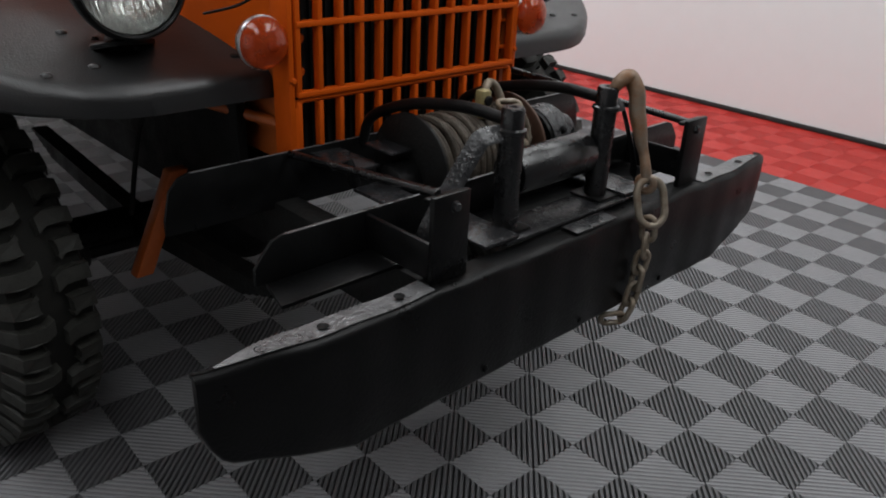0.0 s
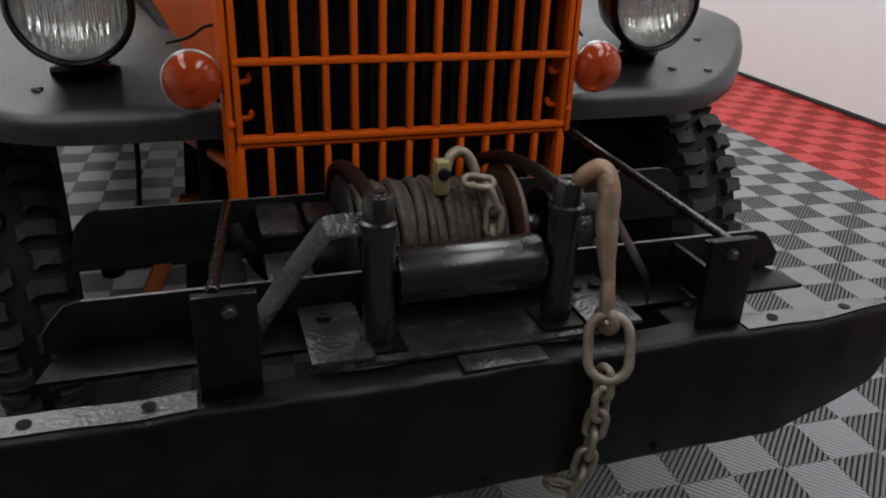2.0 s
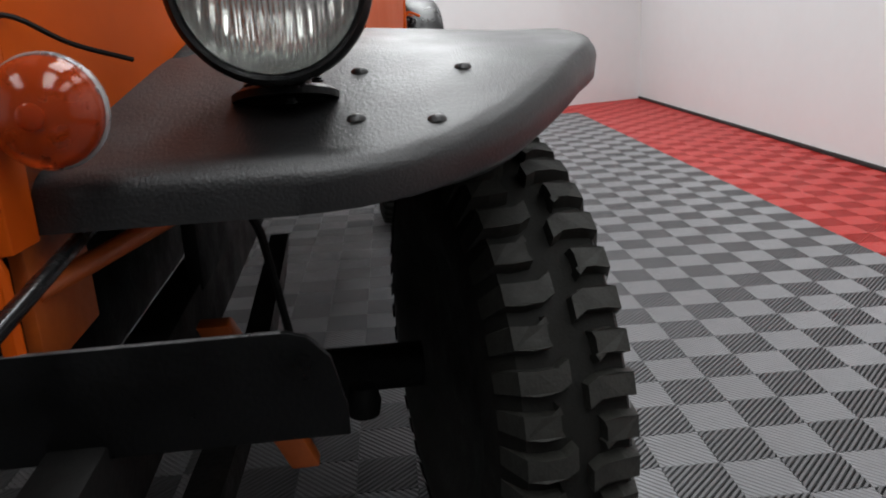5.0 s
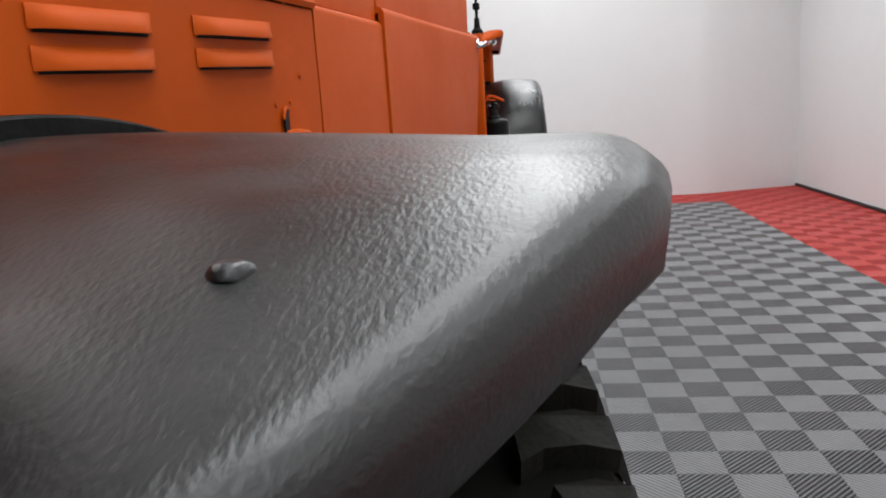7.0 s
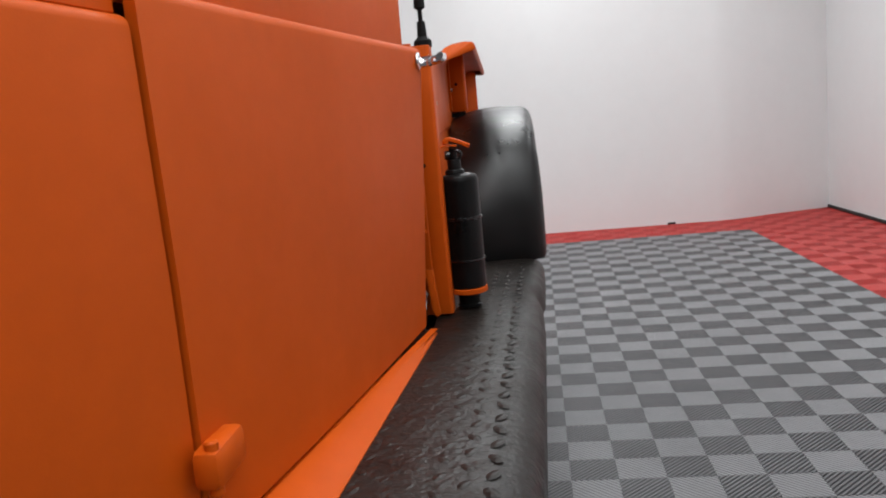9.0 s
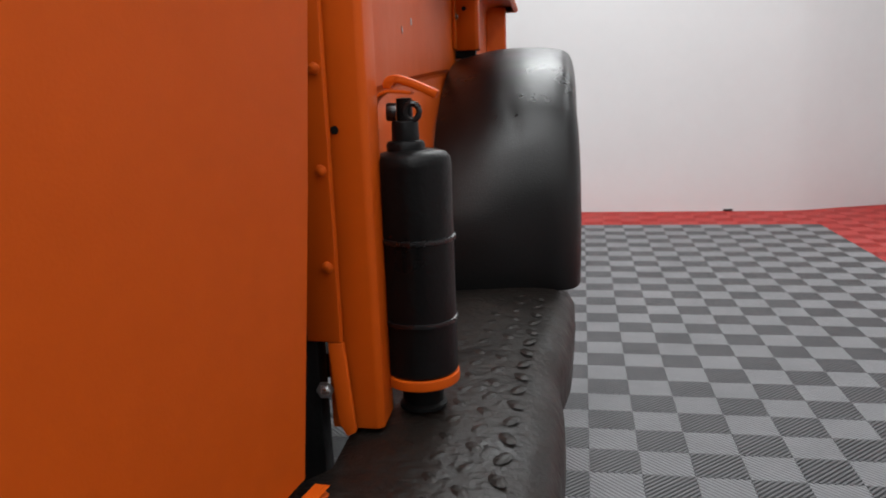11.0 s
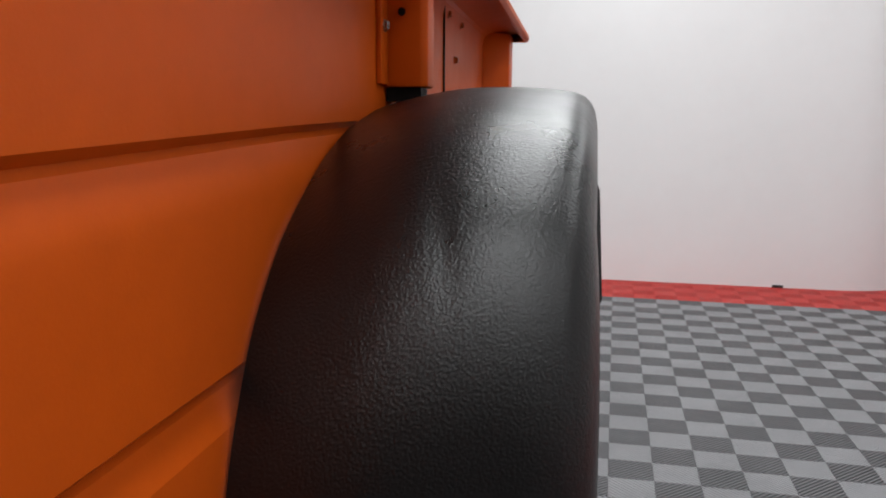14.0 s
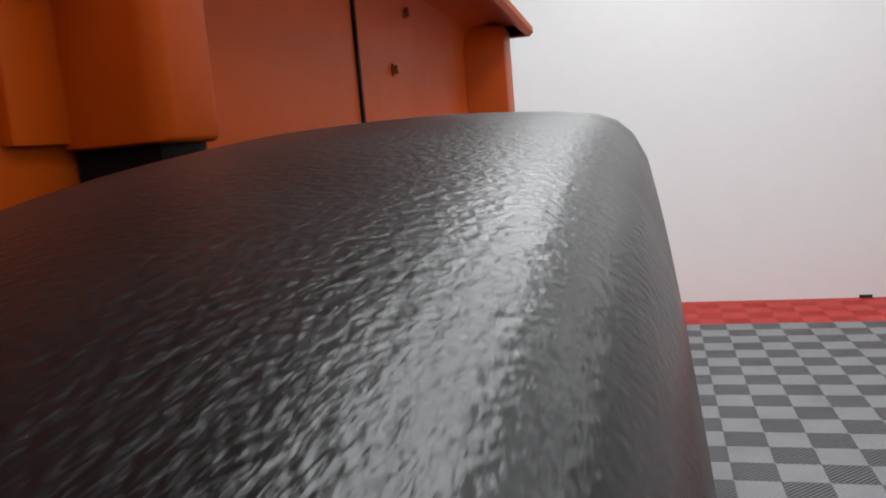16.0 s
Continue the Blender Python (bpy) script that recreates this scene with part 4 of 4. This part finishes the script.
# ---- cargo bed ----
for s in (-1, 1):
    zs = [(0.775, 0.0), (0.91, 0.0), (0.928, -0.001), (0.942, -0.006), (0.955, -0.009), (0.962, -0.0085), (0.966, -0.003), (0.969, 0.0), (1.05, 0.0), (1.094, 0.0), (1.108, -0.001), (1.121, -0.005), (1.133, -0.0085), (1.139, -0.008), (1.143, -0.003), (1.146, 0.0), (1.19, 0.0), (1.29, 0.0), (1.315, 0.0), (1.33, 0.0), (1.352, 0.004), (1.366, 0.018), (1.374, 0.04), (1.377, 0.07), (1.374, 0.088), (1.366, 0.094), (1.356, 0.094), (1.350, 0.088)]
    rows = []
    for y in (2.43, 2.46, 2.52, 2.58, 2.72, 2.98, 3.0, 3.06, 3.1, 3.3, 3.6, 4.1, 4.55):
        flare, tilt = min(1.0, max(0.0, (y - 3.0) / 0.06)), 0.034 * min(0.0, y - 3.24)
        row = []
        for z, o in zs:
            if z > 1.32:
                z, o = 1.315 + (z - 1.315) * (0.1 + 0.9 * flare), o * 1.12 * flare
            elif 1.05 < z < 1.15:
                z += tilt
            row.append(((0.858 if y < 2.6 else 0.842) + o, y, z))
        back = [(x - (0.005 if z < 1.36 else 0.0), y, z - (0.004 if z >= 1.36 else 0.0)) for x, y, z in row[::-1]]
        rows.append([(s * x, y, z) for x, y, z in row + back])
    bed = part("bed_side", loop_sheet(rows), ORANGE, truck, "orange pressed-steel bed side with rolled top rail", 14)
    for y, z in ((2.768, 1.196), (2.848, 1.212)):
        part("drain_slot", prism([(y + 0.0035 * math.cos(a), z + 0.0055 * math.sin(a)) for a in [2 * math.pi * i / 16 for i in range(16)]], "x", s * 0.8405, s * 0.8432), STEEL, bed)
    # front corner post, with hole
    post = part("corner_post", prism([(s * 0.816, 2.396), (s * 0.866, 2.392), (s * 0.872, 2.398), (s * 0.872, 2.445), (s * 0.866, 2.45), (s * 0.816, 2.45)], "z", 0.771, 1.318, 0.0025), ORANGE, truck, "orange steel channel post")
    part("bolt_hole", lathe([(0, -0.001), (0.0036, -0.001), (0.0042, 0.0006), (0, 0.0007)], along((s * 0.839, 2.3935, 1.082), (s * 0.839, 1.39, 1.082)), 16), DARK, post)
    strip = part("rivet_strip", prism([(s * 0.800, 2.380), (s * 0.836, 2.375), (s * 0.838, 2.383), (s * 0.800, 2.388)], "z", 0.872, 1.322, 0.002), ORANGE, truck, "orange flange with round rivets")
    for z in (1.235, 1.14, 1.045, 0.95):
        part("rivet", lathe([(0.006, -0.001), (0.0055, 0.002), (0.003, 0.004), (0, 0.0045)], along((s * 0.828, 2.3755, z), (s * 0.828, 1.375, z)), 12), ORANGE, strip)
    part("foot_bracket", prism([(s * 0.822, 0.872), (s * 0.838, 0.872), (s * 0.846, 0.775), (s * 0.836, 0.770), (s * 0.828, 0.785)], "y", 2.376, 2.384, 0.002), ORANGE, truck)
    part("bracket_bolt", bolt_head((s * 0.814, 2.384, 0.818), (0, -1, 0), 0.007, 0.006), STEEL, truck)
    # added dark filler, stands in for the black gap below the rivet strip
    part("bed_cross_member", prism([(s * 0.68, 0.60), (s * 0.806, 0.60), (s * 0.806, 0.874), (s * 0.68, 0.874)], "y", 2.395, 2.425, 0.003), DARK, truck)
    # stake pocket above the fender, and the rear post
    stake = part("stake_pocket", prism([(s * 0.842, 3.42), (s * 0.890, 3.42), (s * 0.897, 3.426), (s * 0.897, 3.466), (s * 0.890, 3.473), (s * 0.842, 3.473)], "z", 1.187, 1.372, 0.003), ORANGE, truck, "orange stake pocket")
    part("bolt_hole", lathe([(0, -0.001), (0.0045, -0.001), (0.005, 0.0006), (0, 0.0007)], along((s * 0.866, 3.4185, 1.276), (s * 0.866, 2.4, 1.276)), 14), DARK, stake)
    # added dark block for the shade in the gap under the pocket
    part("stake_base", box(s * 0.866 - 0.022, s * 0.866 + 0.022, 3.428, 3.468, 1.170, 1.194), DARK, stake)
    part("pocket_flange", box(s * 0.8455 - 0.003, s * 0.8455 + 0.003, 3.386, 3.421, 1.190, 1.37, 0.001), ORANGE, stake)
    part("flange_bolt", bolt_head((s * 0.8485, 3.402, 1.258), (s, 0, 0), 0.006, 0.006), STEEL, stake)
    part("rear_post", prism([(s * 0.842, 4.42), (s * 0.905, 4.465), (s * 0.905, 4.55), (s * 0.842, 4.55)], "z", 0.79, 1.364, 0.003), ORANGE, truck, "orange rear corner post")
    part("panel_seam", box(s * 0.843 - 0.002, s * 0.843 + 0.002, 3.850, 3.856, 1.19, 1.345), DARK, bed)
    for y, z in ((3.98, 1.262), (4.05, 1.335), (3.9, 1.337)):
        part("bolt", bolt_head((s * 0.8425, y, z), (s, 0, 0), 0.006, 0.007), ORANGE_DULL, bed)
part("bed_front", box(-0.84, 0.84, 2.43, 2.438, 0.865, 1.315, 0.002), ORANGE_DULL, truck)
part("tailgate", box(-0.84, 0.84, 4.535, 4.548, 0.79, 1.36, 0.003), ORANGE, truck)
part("bed_floor", box(-0.838, 0.838, 2.46, 4.53, 0.80, 0.83, 0.003), DARK, truck)
antenna = part("antenna", rod((0.858, 2.42, 1.33), (0.855, 2.42, 2.2), 0.0045, 8), DARK, truck, "thin black whip antenna")
part("antenna_base", lathe([(0.018, 0), (0.018, 0.012), (0.01, 0.02), (0.008, 0.05), (0, 0.052)], pose(0.858, 2.42, 1.316), 16), DARK, antenna)
part("antenna_clip", lathe([(0.005, -0.012), (0.011, -0.008), (0.011, 0.008), (0.005, 0.012)], pose(0.8578, 2.42, 1.40), 12), DARK, antenna)

for ob in truck.children:
    if ob not in before_rear:
        ob.matrix_basis = REAR @ ob.matrix_basis

# ---- fire extinguisher on the running board ----
EX, EY = 0.903, 2.462
ext = thing("fire_extinguisher", "black-painted fire extinguisher with orange handle standing on the running board", "extinguisher", TRUCK @ REAR @ pose(EX, EY, ZB + 0.0345) @ Matrix.Diagonal((1.02, 1.02, 1, 1)))
H = 0.254
part("foot", lathe([(0.0, -0.0285), (0.026, -0.0285), (0.026, -0.025), (0.022, -0.022), (0.024, 0.002), (0, 0.002)], Matrix.Identity(4), 32), SATIN_BLACK, ext, "black stand under the base ring")
part("cylinder", lathe([(0.036, 0.012), (0.0392, 0.016), (0.0392, H - 0.014), (0.0380, H - 0.006), (0.034, H - 0.001), (0.024, H + 0.002), (0.018, H + 0.003)], Matrix.Identity(4), 48), SATIN_BLACK, ext, "satin black cylinder")
part("base_ring", lathe([(0.034, 0.002), (0.0405, 0.002), (0.041, 0.005), (0.0405, 0.012), (0.039, 0.013)], Matrix.Identity(4), 40), ORANGE, ext, "orange base ring")
for z in (0.074, 0.163):
    part("clamp_band", lathe([(0.0392, z - 0.003), (0.0412, z - 0.0022), (0.0415, z), (0.0412, z + 0.0022), (0.0392, z + 0.003)], Matrix.Identity(4), 44), GLOSS_BLACK, ext)
NX = -0.007
neck = part("neck", lathe([(0.020, H), (0.020, H + 0.0080), (0.018, H + 0.0110), (0.0142, H + 0.0120), (0.0138, H + 0.0301), (0.013, H + 0.0318), (0.0085, H + 0.0326), (0.008, H + 0.0550), (0, H + 0.0559)], pose(NX, 0, 0), 32), SATIN_BLACK, ext, "black valve neck")
ringpts = [(NX + 0.009 + 0.0072 * math.cos(a), -0.006, H + 0.0412 + 0.0085 * math.sin(a)) for a in [2 * math.pi * i / 20 for i in range(20)]]
part("pin_ring", tube(ringpts, 0.0032, 8, True), GLOSS_BLACK, neck)
part("gauge", lathe([(0.0095, 0), (0.0095, 0.008), (0.008, 0.010), (0, 0.010)], along((NX - 0.008, -0.004, H + 0.0412), (NX - 0.030, -0.008, H + 0.0421)), 16), GLOSS_BLACK, neck)

def ribbon(points, thick):
    """The outline, in x and z, of a strip bent along a line."""
    line = spline([(x, 0, z) for x, z in points], 22)
    up, down = [], []
    for i, p in enumerate(line):
        d = (line[min(i + 1, len(line) - 1)] - line[max(i - 1, 0)]).normalized()
        n = Vector((-d.z, 0, d.x)) * thick / 2
        up.append(((p + n).x, (p + n).z))
        down.append(((p - n).x, (p - n).z))
    return up + down[::-1]


part("lower_lever", prism(ribbon([(0.002, H + 0.0603), (-0.012, H + 0.0620), (-0.025, H + 0.0620), (-0.035, H + 0.0547), (-0.0405, H + 0.0401), (-0.042, H + 0.0229), (-0.0405, H - 0.004)], 0.0035), "y", -0.011, 0.011, 0.001), ORANGE, ext, "bent orange carrying lever")
part("upper_lever", prism(ribbon([(-0.0225, H + 0.0650), (-0.022, H + 0.0719), (-0.014, H + 0.0749), (0.002, H + 0.0698), (0.017, H + 0.0629), (0.0275, H + 0.0573)], 0.0085), "y", -0.008, 0.008, 0.002), ORANGE, ext, "orange squeeze lever")

# ---- hook and chain over the fairlead post ----
hook = thing("tow_hook_chain", "rusty tow hook hung over the winch post with a weathered chain", "tow chain", TRUCK)
hp = spline([(0.131, -0.450, 0.958), (0.134, -0.458, 0.982), (0.150, -0.464, 0.996), (0.165, -0.470, 0.996), (0.168, -0.487, 0.970), (0.164, -0.496, 0.935), (0.162, -0.508, 0.905), (0.160, -0.519, 0.875), (0.160, -0.530, 0.850), (0.156, -0.540, 0.828), (0.156, -0.545, 0.808)], 44)
hr = [0.010 + 0.0085 * min(1, i / 10) if i < 24 else 0.0185 - 0.0075 * (i - 24) / 10 if i < 34 else 0.011 + 0.002 * (i - 34) / 9 for i in range(44)]
part("hook", tube(hp, hr, 16, flat=0.9), RUST, hook, "rust-stained forged hook")
part("hook_eye", tube([(0.1558 + 0.0155 * math.cos(a) * 0.3, -0.5470 - 0.0155 * math.cos(a), 0.794 + 0.0155 * math.sin(a)) for a in [2 * math.pi * i / 18 for i in range(18)]], 0.0085, 9, True), RUST, hook)


def link_mesh(length, width, r):
    own = bmesh.new()
    n, pts = 10, []
    a, b = width / 2, length / 2 - width / 2
    for i in range(n + 1):
        t = math.pi * i / n
        pts.append((a * math.cos(t), 0, b + a * math.sin(t)))
    for i in range(n + 1):
        t = math.pi + math.pi * i / n
        pts.append((a * math.cos(t), 0, -b + a * math.sin(t)))
    tube(pts, r, 9, True, own)
    for f in own.faces:
        f.smooth = True
    me = bpy.data.meshes.new("chain_link")
    own.to_mesh(me)
    own.free()
    me.materials.append(CHAIN)
    return me


BIG, SMALL = link_mesh(0.098, 0.060, 0.0078), link_mesh(0.052, 0.0265, 0.0062)


def lay_chain(points, me, pitch, parent, roll0=0.0, step=90.0):
    line = spline(points, 400)
    acc, nxt, k = 0.0, pitch / 2, 0
    for a, b in zip(line, line[1:]):
        acc += (b - a).length
        if acc >= nxt:
            q = (b - a).to_track_quat("Z", "Y").to_matrix().to_4x4()
            ob = new("chain_link", me)
            ob.parent = parent
            ob.matrix_local = Matrix.Translation(b) @ q @ Matrix.Rotation(radians(roll0 + step * k + rng.uniform(-12, 12)), 4, "Z")
            nxt += pitch
            k += 1


lay_chain([(0.156, -0.555, 0.795), (0.151, -0.575, 0.735), (0.151, -0.574, 0.715)], BIG, 0.076, hook, 5)
lay_chain([(0.151, -0.572, 0.722), (0.149, -0.574, 0.68), (0.147, -0.570, 0.62), (0.141, -0.567, 0.56), (0.134, -0.562, 0.515), (0.124, -0.552, 0.492), (0.105, -0.53, 0.484), (0.09, -0.515, 0.482)], SMALL, 0.0385, hook, 80)
# shackle and slack chain lying on the rope
shackle = thing("shackle_chain", "tarnished shackle with slack chain lying on the winch rope", "chain", TRUCK)
part("shackle", tube(spline([(0.006, -0.218, 0.925), (0.014, -0.212, 0.945), (0.030, -0.205, 0.953), (0.048, -0.205, 0.945), (0.060, -0.212, 0.922), (0.058, -0.222, 0.902), (0.044, -0.228, 0.895)], 26), 0.0095, 10), CHAIN, shackle, "dull grey shackle bow")
part("shackle_block", box(-0.016, 0.010, -0.236, -0.208, 0.884, 0.946, 0.006), BRASS, shackle, "tarnished yellowish clevis block")
part("shackle_pin", rod((-0.003, -0.242, 0.924), (0.0, -0.200, 0.926), 0.011, 14), DARK, shackle)
lay_chain([(0.040, -0.236, 0.905), (0.060, -0.245, 0.908), (0.072, -0.255, 0.89), (0.080, -0.265, 0.86), (0.077, -0.277, 0.825), (0.080, -0.287, 0.79), (0.086, -0.29, 0.775)], SMALL, 0.0375, shackle, 30)

# ---- floor tiles: ribbed squares, two by two ----
def ribbed_tile(name, material, second):
    own = bmesh.new()
    pitch, w = SQ * math.sqrt(2) / 15, 0.0104 / 1.5

    def clip(poly, a, b, c):
        out = []
        for i, p in enumerate(poly):
            q = poly[(i + 1) % len(poly)]
            dp, dq = a * p[0] + b * p[1] - c, a * q[0] + b * q[1] - c
            if dp <= 0:
                out.append(p)
            if dp * dq < 0:
                t = dp / (dp - dq)
                out.append((p[0] + (q[0] - p[0]) * t, p[1] + (q[1] - p[1]) * t))
        return out

    g = 0.0006
    for i in range(2):
        for j in range(2):
            sq = [(g, g), (SQ - g, g), (SQ - g, SQ - g), (g, SQ - g)]
            r = 1 / math.sqrt(2)
            sign = 1 if (i + j) % 2 else -1
            # pale squares get shallower ribs, so their gaps show less shade
            flank, depth = (0.0032, 0.0033) if sign > 0 else (0.0018, 0.005)
            for k in range(-16, 34):
                c = (k + 0.5) * pitch
                base = c
                poly = clip(sq, r, sign * r, base + w / 2)
                poly = clip(poly, -r, -sign * r, -(base - w / 2)) if len(poly) > 2 else []
                if len(poly) < 3:
                    continue
                clean = []
                for p in poly:
                    if not clean or math.hypot(p[0] - clean[-1][0], p[1] - clean[-1][1]) > 1e-4:
                        clean.append(p)
                if len(clean) < 3:
                    continue
                top = [own.verts.new((p[0] + i * SQ, p[1] + j * SQ, 0.0)) for p in clean]
                low = []
                for p in clean:
                    o = flank if r * p[0] + sign * r * p[1] > base else -flank
                    low.append(own.verts.new((p[0] + o * r + i * SQ, p[1] + o * sign * r + j * SQ, -depth)))
                # every other square takes the colour with rib shade painted in
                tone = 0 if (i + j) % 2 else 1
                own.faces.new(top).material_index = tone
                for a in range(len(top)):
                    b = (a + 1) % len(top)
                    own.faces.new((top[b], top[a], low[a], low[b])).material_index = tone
    bmesh.ops.recalc_face_normals(own, faces=own.faces)
    me = bpy.data.meshes.new(name)
    own.to_mesh(me)
    own.free()
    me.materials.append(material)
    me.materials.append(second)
    return me


GREY_ME, RED_ME = ribbed_tile("grey_tile", GREY_TILE, SHADED_TILE), ribbed_tile("red_tile", RED_TILE, SHADED_RED_TILE)
near, far = [], {"grey": [], "red": []}
for a in range(-21, 4):
    for b in range(-20, 23):
        x, y = 2 * a * SQ, 2 * b * SQ
        red = a >= 0 or b >= 19
        if y > 6.45 and x < -0.3:
            continue
        d = min(math.hypot(x + 0.3, y - c) for c in (-3.0, -2.0, -1.0, 0.0, 1.0, 2.0, 3.0, 4.0, 5.0, 6.0))
        d = min(d, math.hypot(x + 3.2, y + 3.2), math.hypot(x + 2.2, y + 3.2), math.hypot(x + 1.2, y + 3.0))
        (near.append((d, x, y, red)))
near.sort()
for d, x, y, red in near[:290]:
    ob = new("tile", RED_ME if red else GREY_ME)
    ob.parent = floor
    ob.matrix_local = Matrix.Translation((x, y, 0))
for key, me0, label in (("grey", GREY_ME, "grey ribbed plastic floor tiles"), ("red", RED_ME, "red ribbed plastic floor tiles")):
    base = np.empty(len(me0.vertices) * 3)
    me0.vertices.foreach_get("co", base)
    base = base.reshape(-1, 3)
    faces0 = [tuple(p.vertices) for p in me0.polygons]
    tones0 = [p.material_index for p in me0.polygons]
    verts, faces, tones = [], [], []
    for d, x, y, red in near[290:]:
        if red == (key == "red"):
            o = len(verts)
            verts.extend((base + (x, y, 0)).tolist())
            faces.extend([tuple(i + o for i in f) for f in faces0])
            tones.extend(tones0)
    me = bpy.data.meshes.new("tile_field")
    me.from_pydata(verts, [], faces)
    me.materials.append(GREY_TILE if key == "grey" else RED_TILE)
    me.materials.append(SHADED_TILE if key == "grey" else SHADED_RED_TILE)
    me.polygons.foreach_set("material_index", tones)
    ob = new("tile_field", me)
    ob.parent = floor
    tagged(ob, label, kind="stuff")
